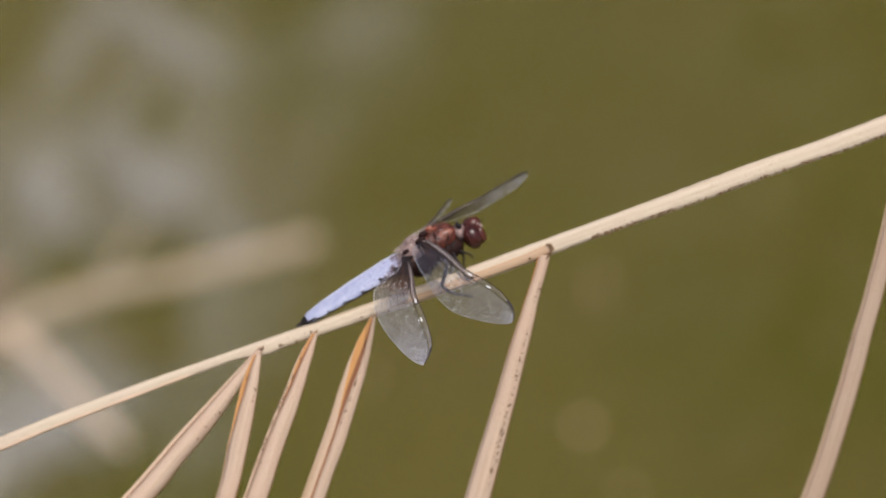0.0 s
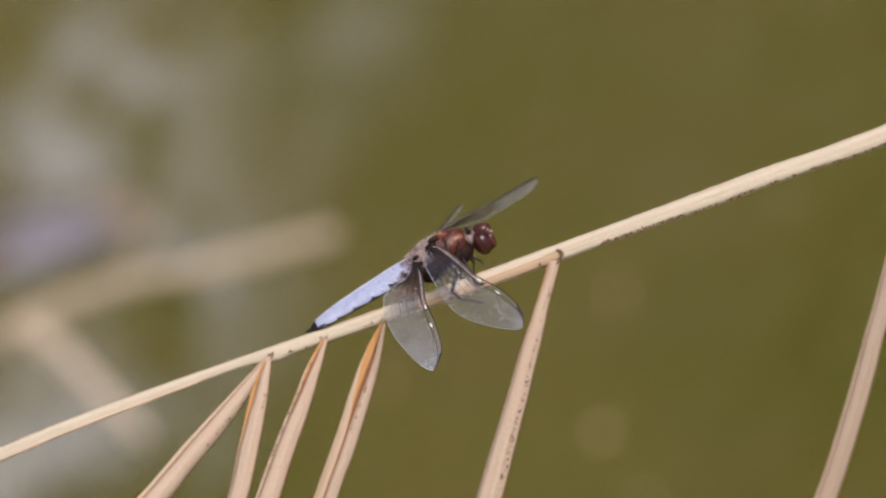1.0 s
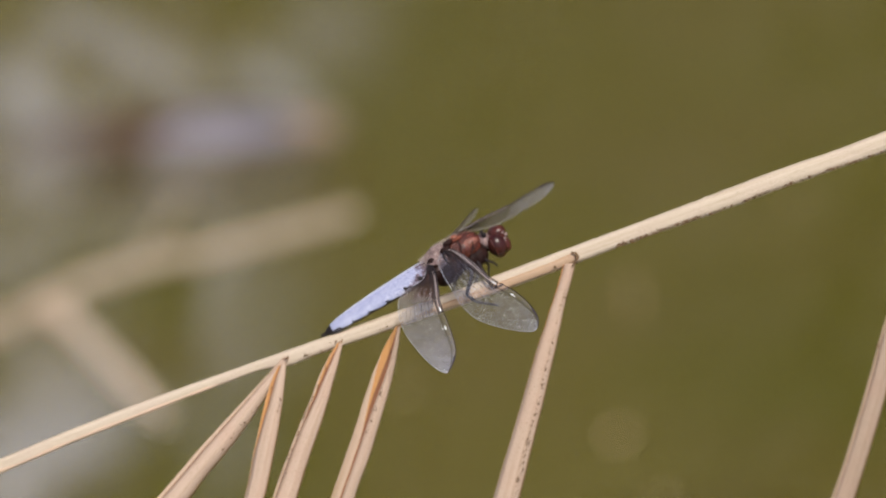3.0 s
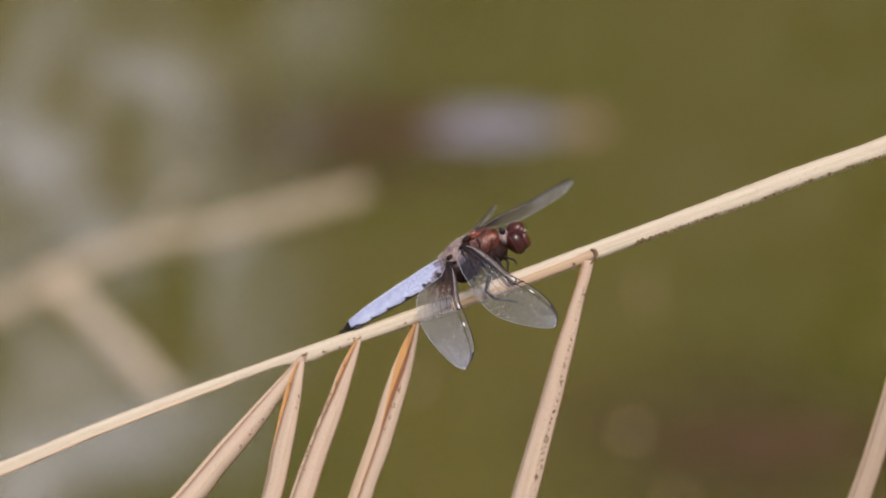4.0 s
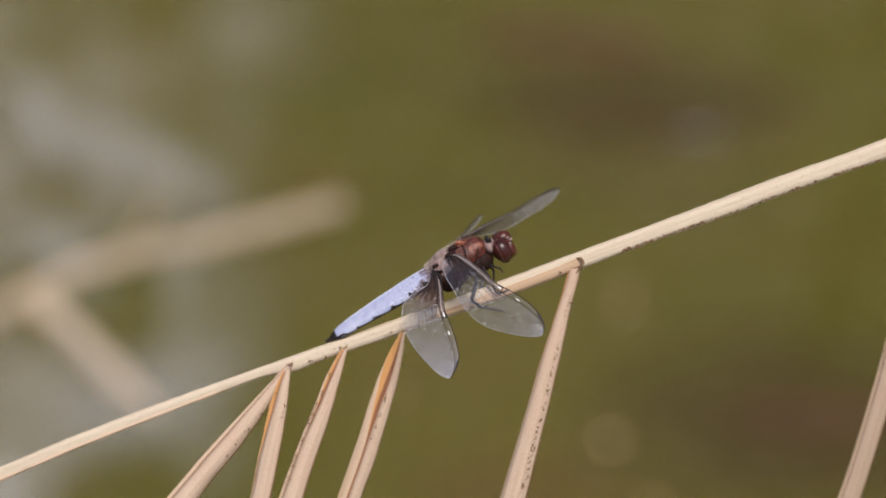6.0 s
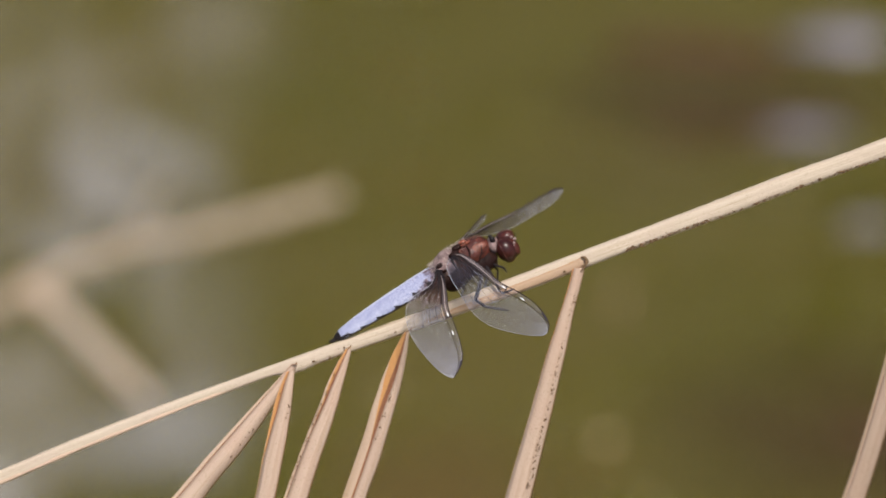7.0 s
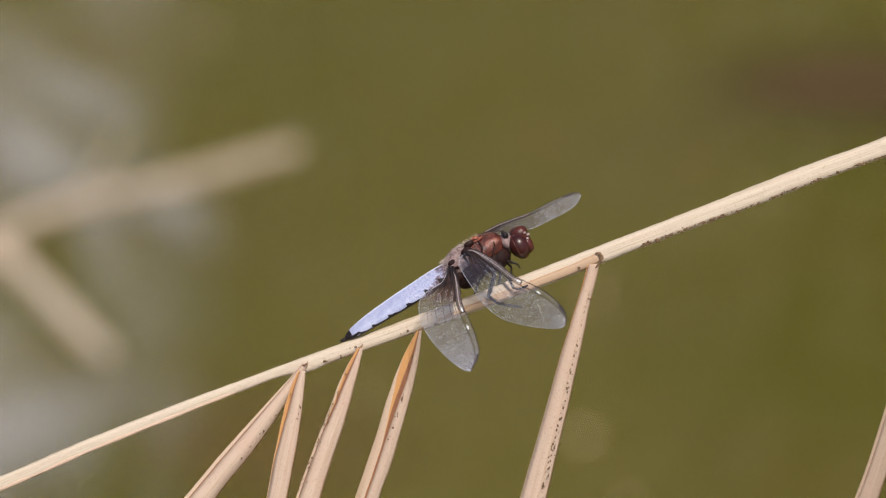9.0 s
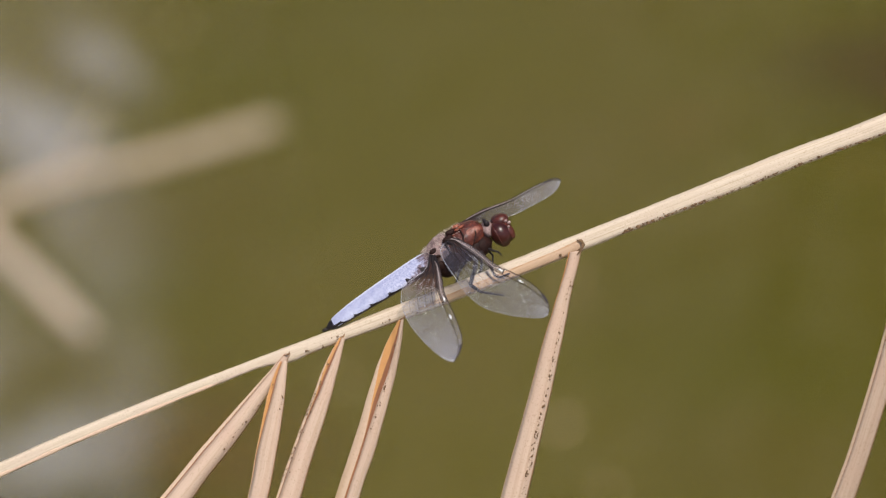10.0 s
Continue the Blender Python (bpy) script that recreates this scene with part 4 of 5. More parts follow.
    leg(body, [(850, 444, 0.0018), (866, 468, 0.0036), (876, 489, 0.0030), (884, 491, 0.0024), (902, 484, 0.0020)], 0.00029)
    leg(body, [(840, 448, 0.0020), (842, 468, 0.0042), (832, 504, 0.0042), (850, 517, 0.0036), (892, 523, 0.0026)], 0.00036)
    leg(body, [(860, 440, -0.0012), (872, 452, -0.0020), (872, 472, -0.0016), (880, 482, -0.0010)], 0.00019)
    leg(body, [(848, 446, -0.0016), (853, 466, -0.0034), (848, 488, -0.0022), (846, 496, -0.0012)], 0.00026)
    leg(body, [(832, 450, -0.0018), (812, 482, -0.0040), (806, 505, -0.0024), (800, 513, -0.0014)], 0.00026)
    # wings
    near_fore = wing(body, [(788, 426), (805, 422), (828, 432), (852, 448), (880, 470), (920, 489), (946, 506), (966, 527), (973, 545), (970, 556)],
                     [(786, 432), (779, 444), (788, 466), (806, 492), (828, 522), (858, 545), (900, 557), (938, 562), (962, 562), (970, 556)],
                     0.025, ((790, 430), (970, 556)), 0.50, FORE_SKIN, z_root=0.0046)
    near_hind = wing(body, [(764, 455), (774, 468), (781, 490), (787, 520), (800, 548), (812, 578), (818, 602), (814, 622), (804, 640)],
                     [(760, 456), (752, 478), (736, 490), (716, 505), (710, 524), (714, 550), (728, 578), (748, 602), (772, 625), (792, 638), (804, 640)],
                     0.027, ((764, 458), (804, 640)), 0.42, HIND_SKIN, z_root=0.0038)
    for thing, pts in ((near_hind, [(762, 452, 0.0040), (758, 474, 0.0058), (752, 492, 0.0080)]), (near_hind, [(765, 452, 0.0042), (767, 476, 0.0062), (766, 500, 0.0090)]),
                       (near_hind, [(768, 452, 0.0042), (777, 474, 0.0062), (784, 502, 0.0090)]), (near_fore, [(788, 432, 0.0048), (798, 448, 0.0058), (812, 468, 0.0076)]),
                       (near_fore, [(792, 428, 0.0050), (812, 440, 0.0066), (838, 456, 0.0096)])):
        bm = bmesh.new()
        path = smooth_path(pts, 14)
        tube(bm, [tuple(P(*p) - CENTRE) for p in path], [0.00028 * (1 - 0.8 * i / 13) for i in range(14)], 8, (0, 0, 1), 0.5)
        part("wing_rib", bm, BLACK, thing, "dark brown rib at the wing root")
    far_fore = wing(body, [(812, 397), (838, 380), (866, 367), (900, 354), (932, 337), (962, 322), (984, 315), (992, 320)],
                    [(814, 399), (838, 394), (868, 391), (905, 382), (938, 366), (970, 348), (986, 334), (992, 320)],
                    -0.027, ((812, 396), (992, 320)), 0.5, FAR_SKIN, True, -0.0030)
    far_hind = wing(body, [(796, 408), (824, 391), (844, 377), (857, 369), (864, 369)],
                    [(800, 412), (826, 398), (846, 386), (859, 376), (864, 369)],
                    -0.030, ((796, 408), (864, 369)), 0.45, FAR_SKIN, True, -0.0030, False)
    return body, far_hind, far_fore, near_hind, near_fore


# ---- the blurred broken stalk behind ----
def broken_stalk():
    k = K * 1.652
    root = tagged(new("broken_stalk"), "pale weathered broken palm stalk leaning over the pond", "stalk")

    def q(u, v, z=0.0):
        return ((u - 387.5) * k, (449 - v) * k, z)

    bm = bmesh.new()
    a = smooth_path([(-3600, 3560, 20), (-900, 1150, 20), (-300, 745, 18), (-60, 615, 17), (60, 560, 18), (130, 520, 17), (250, 468, 15), (400, 435, 15), (540, 395, 14), (630, 367, 12), (655, 359, 7)], 60)
    tube(bm, [q(u, v) for u, v, r in a], [1.12 * r * k for u, v, r in a], 12, (0, 0, 1), 0.6, 0.55, seed=5.0)
    part("stem", bm, FAR_STRAW, root)
    bm = bmesh.new()
    a = smooth_path([(105, 528, 14), (150, 570, 15), (210, 630, 16), (270, 690, 15), (310, 725, 11), (325, 738, 6)], 24)
    tube(bm, [q(u, v, 0.004) for u, v, r in a], [1.25 * r * k for u, v, r in a], 12, (0, 0, 1), 0.6, 0.2, seed=7.0)
    part("hanging_leaflet", bm, FAR_LEAF, root)
    # pale knots added in place of blurred glints along the stalk
    for u, v, r in ((102, 540, 17), (128, 566, 14), (232, 476, 9), (420, 430, 8), (262, 690, 10)):
        bm = bmesh.new()
        ball(bm, q(u, v, 0.010), ((r * k, 0, 0), (0, r * k, 0), (0, 0, r * k * 0.6)), 14, 10)
        for w in bm.verts:
            w.co += Vector((1, 1, 0)) * (0.0006 * noise.noise(w.co * 300))
        part("node", bm, RIM, root, "pale knot in place of a glint on the stalk")
    bm = bmesh.new()
    a = smooth_path([(240, 470, 4), (280, 425, 5), (315, 370, 5), (345, 330, 3)], 16)
    tube(bm, [q(u, v, -0.01) for u, v, r in a], [1.0 * r * k for u, v, r in a], 10, (0, 0, 1), 0.4, 0.3, seed=8.0)
    part("broken_leaflet", bm, FAR_STRAW, root)
    return root


# ---- in the water ----
def fish(patch=True):
    """A small brown carp whose back just breaks the surface."""
    root = tagged(new("fish"), "brown carp basking with its wet back at the murky surface", "fish", "fish in the pond")
    bm = bmesh.new()
    xs = np.linspace(-0.058, 0.055, 22) * 1.45
    w = 1.3 * np.interp(xs / 1.45, [-0.058, -0.04, -0.01, 0.025, 0.045, 0.055], [0.002, 0.005, 0.011, 0.012, 0.009, 0.003])
    tube(bm, [(x, 0, -0.004 - 1.2 * abs(x) ** 2) for x in xs], list(w), 18, (0, 0, 1), 1.1, 0.12, seed=3.0)
    part("body", bm, FISH_SKIN, root)
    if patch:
        # sky reflection over the back, put into a pale lilac-grey body
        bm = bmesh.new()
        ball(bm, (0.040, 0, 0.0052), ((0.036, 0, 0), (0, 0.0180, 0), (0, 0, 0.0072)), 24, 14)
        part("sky_glint_patch", bm, SKY_GLINT, root, "lilac-grey sky reflection painted on the back")
        bm = bmesh.new()
        ball(bm, (0.076, 0, 0.0046), ((0.013, 0, 0), (0, 0.0125, 0), (0, 0, 0.0060)), 20, 12)
        part("snout", bm, SNOUT, root, "peach-coloured snout")
    for name, pts, z in (("tail_fin", [(-0.081, 0.0), (-0.113, 0.016), (-0.104, 0.0), (-0.113, -0.016)], 0.0),
                         ("side_fin", [(0.022, 0.010), (0.010, 0.027), (0.004, 0.022), (0.014, 0.010)], -0.004),
                         ("side_fin", [(0.022, -0.010), (0.010, -0.027), (0.004, -0.022), (0.014, -0.010)], -0.004)):
        bm = bmesh.new()
        top = [bm.verts.new((x, y, z - 0.008)) for x, y in pts]
        low = [bm.verts.new((x, y, z - 0.0086)) for x, y in pts]
        bm.faces.new(top)
        bm.faces.new(low[::-1])
        for i in range(4):
            bm.faces.new((top[i], low[i], low[(i + 1) % 4], top[(i + 1) % 4]))
        part(name, bm, FISH_FIN, root, smooth=False)
    return root


def silt_material(name, colour):
    """Silt stirred up by the fish: dense in the middle, thinning out to nothing."""
    n = Nodes(name)
    cloud = n.noise(n.coords("Object"), 30.0, 4.0, 0.55, 0.8)
    far = n.add("ShaderNodeVectorMath", Vector=n.coords("UV"))
    far.operation = "LENGTH"
    dense = n.ramp(far.outputs[1], [(0.0, (0.66, 0.66, 0.66)), (0.45, (0.44, 0.44, 0.44)), (1.0, (0, 0, 0))])
    amount = n.mix(1.0, dense, n.ramp(cloud, [(0.30, (0.35, 0.35, 0.35)), (0.65, (1, 1, 1))]), "MULTIPLY")
    clear = n.add("ShaderNodeBsdfTransparent").outputs[0]
    m = n.add("ShaderNodeMixShader", Fac=amount)
    n.tree.links.new(clear, m.inputs[1])
    n.tree.links.new(n.shader(Base_Color=(*colour, 1), Roughness=0.8, Specular_IOR_Level=0.1), m.inputs[2])
    return n.done(m.outputs[0])


SILT = silt_material("stirred_silt", (0.078, 0.047, 0.026))
SILT_PALE = silt_material("settling_silt", (0.150, 0.094, 0.034))


def oval_sheet(a, b, high, rings, sides, turn=0.0, lobes=()):
    """A thin low dome, a and b its half-lengths; its UV runs from 0 in the middle to length 1 at the border."""
    bm = bmesh.new()
    uv = bm.loops.layers.uv.verify()
    spin = Matrix.Rotation(radians(turn), 3, "Z")
    where = {}

    def at(r, k):
        w, q = 2 * math.pi * k / sides, r / rings
        x, y = math.cos(w), math.sin(w)
        h = q * (1 + sum(c * math.sin(f * w + p) for f, p, c in lobes))
        v = bm.verts.new(spin @ Vector((a * h * x, b * h * y, 0)) + Vector((0, 0, high * (1 - q * q))))
        where[v] = (q * x, q * y)
        return v

    mid = at(0, 0)
    grid = [[at(r, k) for k in range(sides)] for r in range(1, rings + 1)]
    for k in range(sides):
        j = (k + 1) % sides
        bm.faces.new((mid, grid[0][k], grid[0][j]))
        for r in range(rings - 1):
            bm.faces.new((grid[r][k], grid[r + 1][k], grid[r + 1][j], grid[r][j]))
    for f in bm.faces:
        for lp in f.loops:
            lp[uv].uv = where[lp.vert]
    return bm


def silt_cloud(a=0.074, b=0.056, stuff=SILT, label="brown cloud of stirred-up silt in the pond water"):
    return tagged(part("silt_cloud", oval_sheet(a, b, 0.0004, 6, 32), stuff, sheet=True), label, "silt", "silt clouds", "stuff")


def glint_fish():
    """A small pale fish-shaped body added in place of a sky glint on the ripples."""
    root = tagged(new("fish"), "small pale fish-shaped body in place of a sky glint on a ripple", "fish", "fish in the pond")
    bm = bmesh.new()
    xs = np.linspace(-0.024, 0.024, 14)
    w = np.interp(xs, [-0.024, -0.012, 0.004, 0.016, 0.024], [0.001, 0.0060, 0.0115, 0.0100, 0.0025])
    tube(bm, [(x, 0, 0) for x in xs], list(w), 14, (0, 0, 1), 0.5)
    part("body", bm, SKY_GLINT, root)
    bm = bmesh.new()
    pts = [(-0.021, 0.0), (-0.031, 0.006), (-0.028, 0.0), (-0.031, -0.006)]
    top = [bm.verts.new((x, y, 0.0004)) for x, y in pts]
    low = [bm.verts.new((x, y, -0.0004)) for x, y in pts]
    bm.faces.new(top)
    bm.faces.new(low[::-1])
    for i in range(4):
        bm.faces.new((top[i], low[i], low[(i + 1) % 4], top[(i + 1) % 4]))
    part("tail_fin", bm, SKY_GLINT, root, smooth=False)
    return root


def floating_chaff(x, y, r, seed):
    bm = bmesh.new()
    bmesh_ico(bm, Matrix.LocRotScale((0, 0, 0), Euler((0, 0, seed)), (r, r * 0.8, r * 0.7)))
    ob = tagged(part("floating_chaff", bm, FLAKE), "tiny pale seed husk floating on the water", "chaff", "floating scraps")
    ob.location = (x, y, 0.0004)
    return ob


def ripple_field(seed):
    """A torn sheet of painted glare on gently ruffled water that drifts along as one piece."""
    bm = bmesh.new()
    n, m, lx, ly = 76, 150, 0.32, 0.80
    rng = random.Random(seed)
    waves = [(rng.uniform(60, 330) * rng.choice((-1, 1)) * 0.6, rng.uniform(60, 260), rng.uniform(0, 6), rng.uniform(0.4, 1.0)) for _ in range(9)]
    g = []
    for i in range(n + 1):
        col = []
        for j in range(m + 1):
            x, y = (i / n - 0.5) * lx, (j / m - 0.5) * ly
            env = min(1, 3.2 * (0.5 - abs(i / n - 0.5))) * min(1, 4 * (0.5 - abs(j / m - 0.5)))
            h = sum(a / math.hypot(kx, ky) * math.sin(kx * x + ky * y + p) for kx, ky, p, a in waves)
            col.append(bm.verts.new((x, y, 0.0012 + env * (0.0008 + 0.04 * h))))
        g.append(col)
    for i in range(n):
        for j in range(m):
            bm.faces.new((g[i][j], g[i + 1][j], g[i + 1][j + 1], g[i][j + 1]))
    return tagged(part("glare_sheet", bm, GLARE, sheet=True), "pale torn sky glare painted on the rippled pond water", "pollen film", "", "stuff")


def sheen_patch(a, b, turn, seed):
    """A ragged oval patch of painted sky reflection that drifts with the ripples."""
    rng = random.Random(seed)
    lobes = [(rng.randint(2, 5), rng.uniform(0, 6), rng.uniform(0.04, 0.12)) for _ in range(3)]
    return tagged(part("sheen_patch", oval_sheet(a, b, 0.0020, 7, 36, turn, lobes), SHEEN, sheet=True), "pale lilac-grey patch of sky reflection painted on rippled water", "film patch", "film patches", "stuff")


water()
pond_bed()
foliage_reflection()
unseen_reeds()
frond, loose_leaflet = palm_frond()
insect, far_wing, far_front_wing, near_wing, near_front_wing = dragonfly()
stalk = broken_stalk()
carp = fish()
carp_low = fish(False)
carp_high = copy_thing(carp_low, pose(0, 0, 0))
ripple_glint = glint_fish()
ripple_glint_far = copy_thing(ripple_glint, pose(0, 0, 0))
silt = silt_cloud()
silt_low = silt_cloud(0.085, 0.090)
silt_side = silt_cloud(0.057, 0.061, SILT_PALE, "pale tan cloud of settling silt in the pond water")
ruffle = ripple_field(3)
patch_streak = sheen_patch(0.052, 0.020, -54, 1)
patch_broad = sheen_patch(0.066, 0.026, -70, 2)
patch_low = sheen_patch(0.042, 0.058, -20, 3)
patch_swell = sheen_patch(0.046, 0.022, 8, 6)
patch_small = sheen_patch(0.046, 0.017, -62, 4)

for i, (x, y, r) in enumerate(((0.0398, 1.3170, 0.0028), (0.0550, 1.2655, 0.0022), (0.0445, 1.4364, 0.0019), (0.1033, 1.5183, 0.0019), (-0.0353, 1.3497, 0.0019), (0.0443, 1.4254, 0.0019), (-0.0969, 1.6534, 0.0020))):
    floating_chaff(x, y, r, i)


# ---- what moves ----
def motions():
    base = pose(0, 0, H, 65)
    lean = [(0, 2.7), (1.5, 2.6), (2.5, 2.3), (4.5, 2.0), (6.5, 1.8), (7.5, 1.6), (8.5, 0.7), (9.0, -0.9), (9.5, 0.0), (10, 0.0)]
    walk(insect, [(t, base @ Matrix.Translation(CENTRE) @ Matrix.Rotation(radians(a), 4, A_AX)) for t, a in lean])
    hinge = P(1673, 185)
    sway = ((0, 0.9), (1, 1.0), (2, 1.4), (2.7, 1.1), (4.5, 0.7), (7.5, 0.7), (8.3, 0.4), (9, -0.1), (10, -0.4))
    walk(loose_leaflet, [(t, Matrix.Translation(hinge) @ pose(0, 0, 0, 0, 0, a) @ Matrix.Translation(-hinge)) for t, a in sway])
    walk(far_wing, [(t, pose(0, 0, 0, 2.3 * a, 2.9 * a)) for t, a in ((0, 1), (6.5, 1), (7.5, 0.9), (8.5, 0.5), (9, 0), (10, 0))])
    root, tip = P(812, 397, -0.0030) - CENTRE, P(992, 320, -0.027) - CENTRE
    twist = ((0, 38), (1.5, 36), (2.5, 34), (4.5, 30), (6.5, 30), (7.5, 28), (8.5, 10), (9, 2), (10, 0))
    walk(far_front_wing, [(t, Matrix.Translation(root) @ Matrix.Rotation(radians(0.10 * a), 4, "Z") @ Matrix.Rotation(radians(a), 4, tip - root) @ Matrix.Translation(-root)) for t, a in twist])
    for thing, place, sweep in ((near_front_wing, (790, 430, 0.0046), ((0, -2.6), (2, -2.8), (5, -2.6), (7, -2.4), (8.3, -0.6), (9, 0), (10, 0))),
                                (near_wing, (764, 458, 0.0038), ((0, -0.6), (2, -0.8), (5, -1.6), (7, -2.4), (8.3, -0.6), (9, 0), (10, 0)))):
        hinge = P(*place) - CENTRE
        walk(thing, [(t, Matrix.Translation(hinge) @ pose(0, 0, 0, 0, a, 0) @ Matrix.Translation(-hinge)) for t, a in sweep])
    walk(stalk, [
        (0.0, pose(-0.0954, 1.1056, 0.1495, 65)),
        (0.5, pose(-0.0959, 1.1112, 0.1484, 65)),
        (1.0, pose(-0.0943, 1.1082, 0.1531, 65)),
        (2.0, pose(-0.0939, 1.1162, 0.1591, 65)),
        (2.7, pose(-0.0930, 1.1135, 0.1593, 65)),
        (3.8, pose(-0.0943, 1.1172, 0.1563, 65)),
        (4.0, pose(-0.0957, 1.1213, 0.1617, 65)),
        (4.1, pose(-0.0957, 1.1213, 0.1617, 65)),
        (4.25, pose(-0.0946, 1.1205, 0.1563, 65)),
        (4.5, pose(-0.0950, 1.1228, 0.1563, 65)),
        (5.2, pose(-0.0956, 1.1222, 0.1570, 65)),
        (6.3, pose(-0.0952, 1.1250, 0.1595, 65)),
        (7.0, pose(-0.0946, 1.1282, 0.1601, 65)),
        (7.5, pose(-0.0952, 1.1313, 0.1527, 65)),
        (9.0, pose(-0.1016, 1.1642, 0.1591, 65)),
        (10.0, pose(-0.1006, 1.1692, 0.1618, 65)),
    ])
    walk(carp, [
        (0.0, pose(-0.2316, 1.3722, -0.0075, 0, 0, 40)),
        (1.0, pose(-0.1925, 1.4344, -0.0065, 0, 0, 45)),
        (1.5, pose(-0.1927, 1.4671, -0.0060, 0, 0, 40)),
        (2.0, pose(-0.1895, 1.5248, -0.0055, 0, 0, 30)),
        (2.7, pose(-0.1650, 1.5560, -0.0060, 0, 0, 15)),
        (3.8, pose(-0.0950, 1.5590, -0.0098, 0, 0, 5)),
        (3.9, pose(-0.0800, 1.5620, -0.0098, 0, 0, 5)),
        (4.0, pose(-0.0562, 1.5673, -0.0090, 0, 0, 5)),
        (4.1, pose(-0.0800, 1.5590, -0.0104, 0, 0, 5)),
        (4.25, pose(-0.0620, 1.5640, -0.0150, 0, 0, 5)),
        (4.5, pose(-0.0222, 1.5709, -0.0150, 0, 0, 5)),
        (4.9, pose(-0.0155, 1.5689, -0.0150, 0, 0, 5)),
        (5.2, pose(-0.0090, 1.5770, -0.0085, 0, 0, 5)),
        (6.3, pose(0.0490, 1.5727, -0.0130, 0, 0, 3)),
        (6.5, pose(0.0590, 1.5735, -0.0112, 0, 0, 3)),
        (7.0, pose(0.0695, 1.5760, -0.0112, 0, 0, 3)),
        (7.5, pose(0.0900, 1.5723, -0.0135, 0, 0, 3)),
        (8.3, pose(0.1400, 1.5937, -0.0135, 0, 0, 0)),
        (10.0, pose(0.2492, 1.5800, -0.0135, 0, 0, 0)),
    ])
    walk(silt, [
        (0.0, pose(-0.2252, 1.3898, 0.0006, 0, 0, 0)),
        (1.0, pose(-0.1887, 1.4635, 0.0006, 0, 0, 0)),
        (2.0, pose(-0.1564, 1.5419, 0.0006, 0, 0, 0)),
        (2.7, pose(-0.1359, 1.5399, 0.0006, 0, 0, 0)),
        (3.8, pose(-0.0809, 1.5519, 0.0006, 0, 0, 0)),
        (4.5, pose(-0.0222, 1.5639, 0.0006, 0, 0, 0)),
        (5.2, pose(0.0115, 1.5766, 0.0006, 0, 0, 5)),
        (6.3, pose(0.0619, 1.6027, 0.0006, 0, 0, 8)),
        (7.0, pose(0.0844, 1.6035, 0.0006, 0, 0, 10)),
        (7.5, pose(0.0870, 1.5761, 0.0006, 0, 0, 10)),
        (8.0, pose(0.1180, 1.6139, 0.0006, 0, 0, 10)),
        (9.0, pose(0.1440, 1.6136, 0.0006, 0, 0, 10)),
        (10.0, pose(0.1811, 1.6153, 0.0006, 0, 0, 10)),
    ])
    walk(silt_low, [
        (0.0, pose(0.0723, 1.0531, 0.0008, 0, 0, 0)),
        (2.7, pose(0.0760, 1.1500, 0.0008, 0, 0, 0)),
        (3.8, pose(0.0751, 1.2961, 0.0008, 0, 0, 0)),
        (4.5, pose(0.0877, 1.3221, 0.0008, 0, 0, 5)),
        (5.2, pose(0.1005, 1.3351, 0.0008, 0, 0, 5)),
        (6.5, pose(0.1078, 1.3363, 0.0008, 0, 0, 10)),
        (7.5, pose(0.1560, 1.3100, 0.0008, 0, 0, 10)),
        (8.5, pose(0.2200, 1.2900, 0.0008, 0, 0, 10)),
        (10.0, pose(0.2600, 1.2700, 0.0008, 0, 0, 10)),
    ])
    walk(silt_side, [
        (0.0, pose(0.1448, 1.0573, 0.0010, 0, 0, 0)),
        (4.0, pose(0.0470, 1.1753, 0.0010, 0, 0, 0)),
        (6.5, pose(0.0055, 1.2700, 0.0010, 0, 0, 0)),
        (7.5, pose(-0.0287, 1.2794, 0.0010, 0, 0, 0)),
        (9.0, pose(-0.0657, 1.3059, 0.0010, 0, 0, 0)),
        (10.0, pose(-0.0770, 1.2985, 0.0010, 0, 0, 0)),
    ])
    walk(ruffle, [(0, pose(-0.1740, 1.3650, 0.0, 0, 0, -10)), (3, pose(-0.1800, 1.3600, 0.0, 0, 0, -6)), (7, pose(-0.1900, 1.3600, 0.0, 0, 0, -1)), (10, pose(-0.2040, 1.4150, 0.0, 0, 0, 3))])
    walk(patch_streak, [
        (0.0, pose(-0.1204, 1.6350, 0.0030)),
        (0.5, pose(-0.1431, 1.6152, 0.0030)),
        (1.0, pose(-0.1395, 1.6058, 0.0030)),
        (1.5, pose(-0.1421, 1.6058, 0.0030)),
        (2.0, pose(-0.1283, 1.6037, 0.0030)),
        (2.6, pose(-0.1415, 1.6389, 0.0030)),
        (3.8, pose(-0.1471, 1.5962, 0.0030)),
        (4.5, pose(-0.1083, 1.6055, 0.0030)),
        (5.2, pose(-0.1389, 1.6129, 0.0030)),
        (6.3, pose(-0.1214, 1.5111, 0.0030)),
        (7.0, pose(-0.1253, 1.5447, 0.0030)),
        (7.5, pose(-0.1458, 1.4823, 0.0030)),
        (8.0, pose(-0.1166, 1.5209, 0.0030)),
        (8.5, pose(-0.1445, 1.5678, 0.0030)),
        (9.0, pose(-0.1441, 1.5921, 0.0030)),
        (10.0, pose(-0.1415, 1.5601, 0.0030)),
    ])
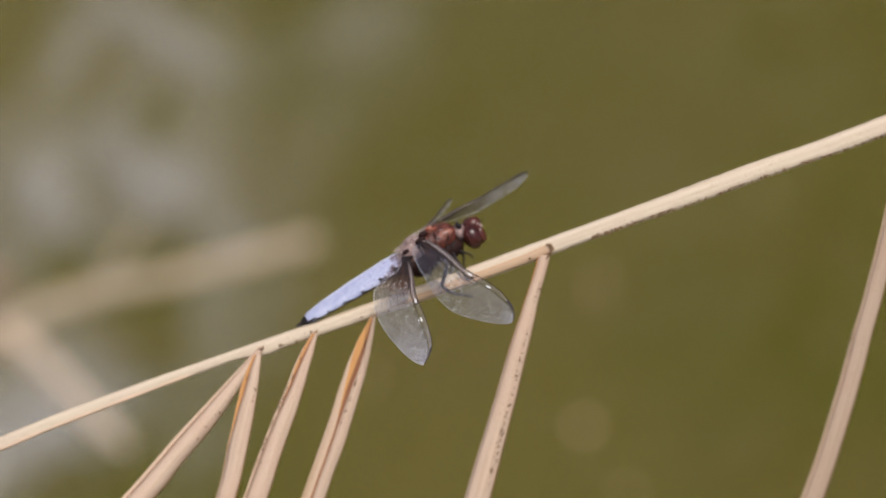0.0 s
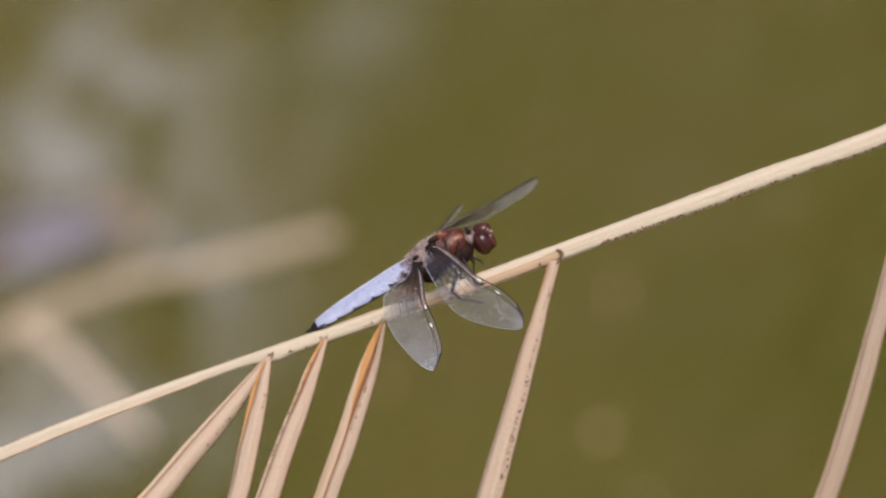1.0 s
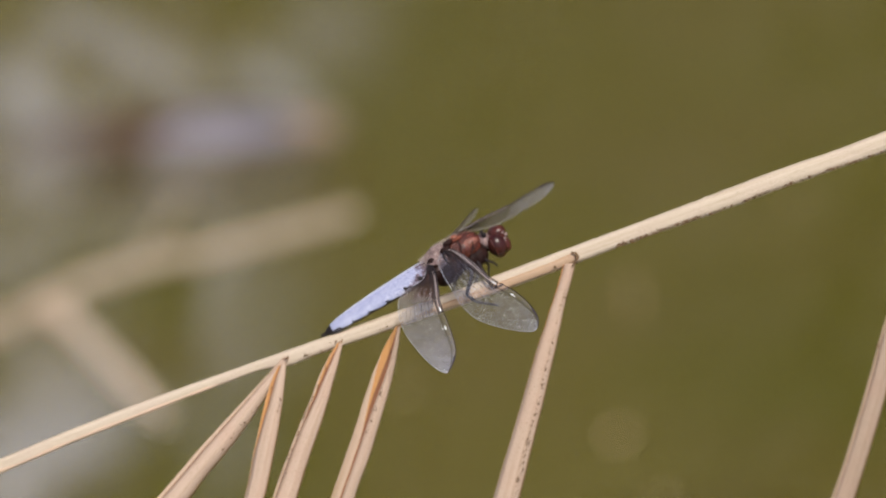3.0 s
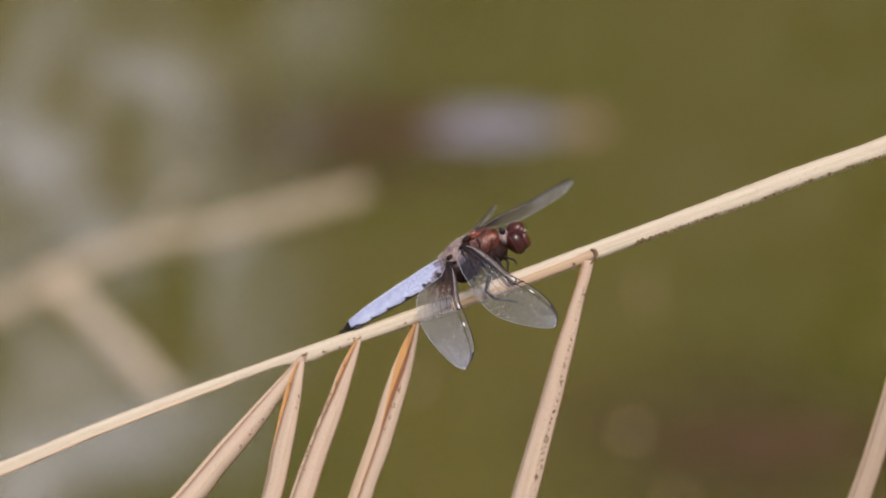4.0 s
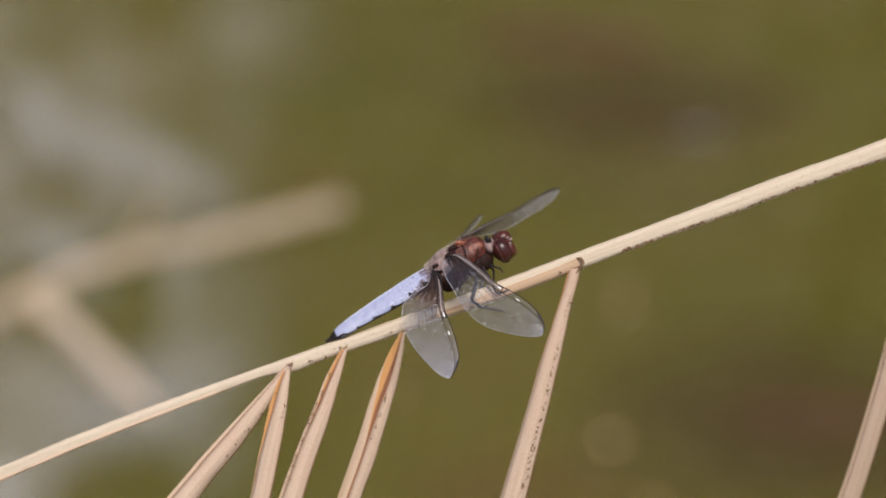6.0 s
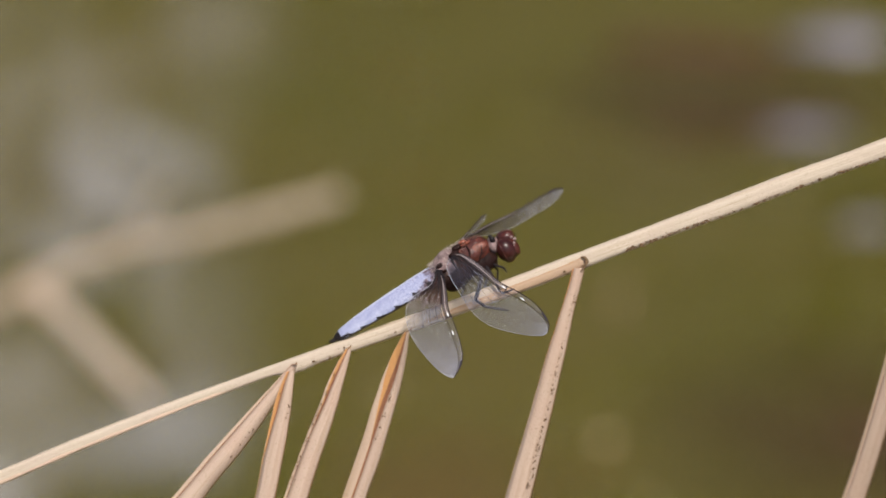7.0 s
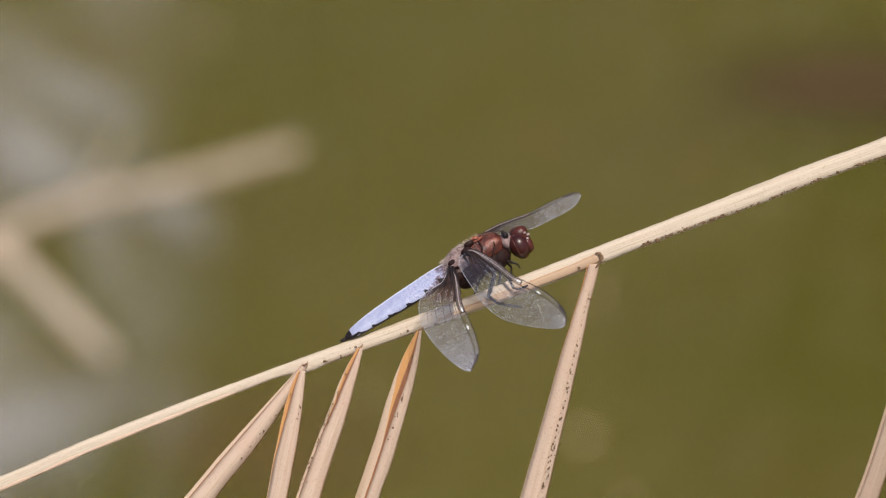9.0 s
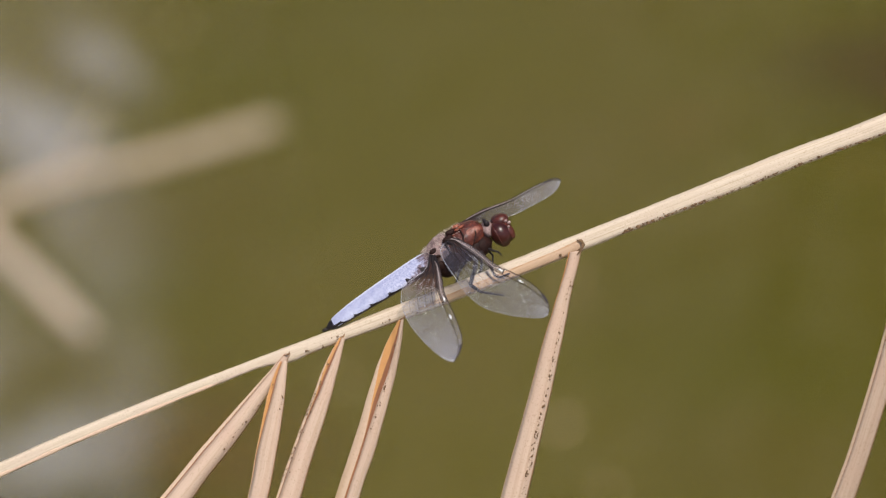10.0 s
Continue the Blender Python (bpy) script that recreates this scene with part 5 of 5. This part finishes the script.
    walk(patch_broad, [
        (0.0, pose(-0.1196, 1.5061, 0.0034)),
        (0.5, pose(-0.1350, 1.5397, 0.0034)),
        (1.0, pose(-0.1581, 1.5288, 0.0034)),
        (1.5, pose(-0.1681, 1.5138, 0.0034)),
        (2.0, pose(-0.1769, 1.6119, 0.0034)),
        (2.6, pose(-0.1763, 1.5855, 0.0034)),
        (3.8, pose(-0.1881, 1.5685, 0.0034)),
        (4.3, pose(-0.1610, 1.4700, 0.0034)),
        (4.5, pose(-0.1575, 1.5129, 0.0034)),
        (5.0, pose(-0.1581, 1.4699, 0.0034)),
        (5.2, pose(-0.1747, 1.5453, 0.0034)),
        (6.3, pose(-0.1565, 1.5588, 0.0034)),
        (7.0, pose(-0.1422, 1.5095, 0.0034)),
        (7.5, pose(-0.1600, 1.4075, 0.0034)),
        (8.0, pose(-0.1526, 1.4665, 0.0034)),
        (8.5, pose(-0.1604, 1.5131, 0.0034)),
        (9.0, pose(-0.1559, 1.5322, 0.0034)),
        (10.0, pose(-0.1467, 1.5355, 0.0034)),
    ])
    walk(patch_low, [
        (0.0, pose(-0.1430, 1.3044, 0.0038)),
        (1.0, pose(-0.1407, 1.2918, 0.0038)),
        (2.0, pose(-0.1581, 1.3205, 0.0038)),
        (2.6, pose(-0.1595, 1.3018, 0.0038)),
        (3.8, pose(-0.1333, 1.2938, 0.0038)),
        (4.5, pose(-0.1319, 1.2875, 0.0038)),
        (5.2, pose(-0.1282, 1.3128, 0.0038)),
        (6.3, pose(-0.1194, 1.3335, 0.0038)),
        (7.0, pose(-0.1113, 1.3067, 0.0038)),
        (8.5, pose(-0.1508, 1.3105, 0.0038)),
        (10.0, pose(-0.1282, 1.2877, 0.0038)),
    ])
    walk(patch_small, [
        (0.0, pose(-0.1549, 1.4795, 0.0042)),
        (1.0, pose(-0.1088, 1.4398, 0.0042)),
        (1.5, pose(-0.1293, 1.5160, 0.0042)),
        (2.0, pose(-0.1103, 1.4753, 0.0042)),
        (2.6, pose(-0.0874, 1.6003, 0.0042)),
        (3.8, pose(-0.1214, 1.4930, 0.0042)),
        (4.0, pose(-0.1514, 1.4524, 0.0042)),
        (4.3, pose(-0.1206, 1.4703, 0.0042)),
        (4.5, pose(-0.1590, 1.5775, 0.0042)),
        (5.2, pose(-0.1175, 1.5087, 0.0042)),
        (6.3, pose(-0.1647, 1.4463, 0.0042)),
        (7.0, pose(-0.1492, 1.4467, 0.0042)),
        (7.5, pose(-0.1456, 1.3972, 0.0042)),
        (8.0, pose(-0.1427, 1.5594, 0.0042)),
        (8.5, pose(-0.1044, 1.4716, 0.0042)),
        (10.0, pose(-0.1247, 1.6102, 0.0042)),
    ])
    walk(patch_swell, [
        (0.0, pose(0.0134, 1.1083, -0.0030)),
        (1.5, pose(0.0087, 1.2185, -0.0030)),
        (2.0, pose(0.0172, 1.2969, -0.0030)),
        (2.4, pose(0.0462, 1.3029, -0.0030)),
        (2.7, pose(0.0347, 1.3049, -0.0030)),
        (3.3, pose(0.0359, 1.2342, -0.0030)),
        (3.8, pose(0.0377, 1.1509, -0.0030)),
        (10.0, pose(0.0570, 1.0919, -0.0030)),
    ])
    walk(ripple_glint, [
        (0.0, pose(0.0357, 1.0898, -0.0200, 0, 0, 60)),
        (3.0, pose(0.0228, 1.1944, -0.0200, 0, 0, 80)),
        (4.3, pose(0.0184, 1.3113, -0.0200, 0, 0, 80)),
        (4.8, pose(0.0233, 1.3928, -0.0200, 0, 0, 60)),
        (5.2, pose(0.0416, 1.4352, -0.0015, 0, 0, 20)),
        (5.8, pose(0.0800, 1.4650, -0.0090, 0, 0, 15)),
        (6.3, pose(0.1180, 1.4850, -0.0130, 0, 0, 10)),
        (6.5, pose(0.1360, 1.4901, -0.0035, 0, 0, 10)),
        (7.0, pose(0.1270, 1.4960, -0.0045, 0, 0, 10)),
        (7.5, pose(0.1365, 1.4804, -0.0150, 0, 0, 5)),
        (8.2, pose(0.1684, 1.4960, -0.0150, 0, 0, 0)),
        (10.0, pose(0.2432, 1.4824, -0.0150, 0, 0, 0)),
    ])
    walk(ripple_glint_far, [
        (0.0, pose(-0.0845, 1.9010, -0.0200, 0, 0, 0)),
        (4.8, pose(-0.0865, 1.7054, -0.0200, 0, 0, 10)),
        (5.0, pose(-0.0679, 1.6844, -0.0015, 0, 0, 5)),
        (5.2, pose(-0.0468, 1.6857, -0.0015, 0, 0, 5)),
        (6.3, pose(0.0535, 1.6882, -0.0100, 0, 0, -5)),
        (6.8, pose(0.0924, 1.6602, -0.0015, 0, 0, 0)),
        (7.0, pose(0.1229, 1.6620, -0.0015, 0, 0, 0)),
        (7.5, pose(0.1566, 1.6355, -0.0150, 0, 0, 0)),
        (10.0, pose(0.2523, 1.6306, -0.0150, 0, 0, 0)),
    ])
    walk(carp_low, [
        (0.0, pose(0.0632, 1.0719, -0.0085, 0, 0, 70)),
        (2.7, pose(0.0740, 1.1700, -0.0085, 0, 0, 50)),
        (3.8, pose(0.0732, 1.2960, -0.0085, 0, 0, 10)),
        (4.5, pose(0.0838, 1.3330, -0.0085, 0, 0, 10)),
        (5.2, pose(0.0967, 1.3416, -0.0085, 0, 0, 5)),
        (6.5, pose(0.1176, 1.3412, -0.0085, 0, 0, 0)),
        (7.5, pose(0.1700, 1.3050, -0.0085, 0, 0, 0)),
        (10.0, pose(0.2700, 1.2700, -0.0085, 0, 0, 0)),
    ])
    walk(carp_high, [
        (0.0, pose(-0.1365, 1.8163, -0.0085, 0, 0, 0)),
        (4.5, pose(-0.0749, 1.7339, -0.0085, 0, 0, 5)),
        (5.2, pose(-0.0343, 1.6970, -0.0085, 0, 0, 0)),
        (6.3, pose(0.0262, 1.6525, -0.0085, 0, 0, -8)),
        (7.0, pose(0.0617, 1.6516, -0.0085, 0, 0, -5)),
        (8.0, pose(0.1025, 1.6342, -0.0085, 0, 0, -5)),
        (9.0, pose(0.1260, 1.6135, -0.0085, 0, 0, 8)),
        (9.5, pose(0.1588, 1.6194, -0.0085, 0, 0, 5)),
        (10.0, pose(0.1886, 1.6001, -0.0085, 0, 0, 0)),
    ])


motions()
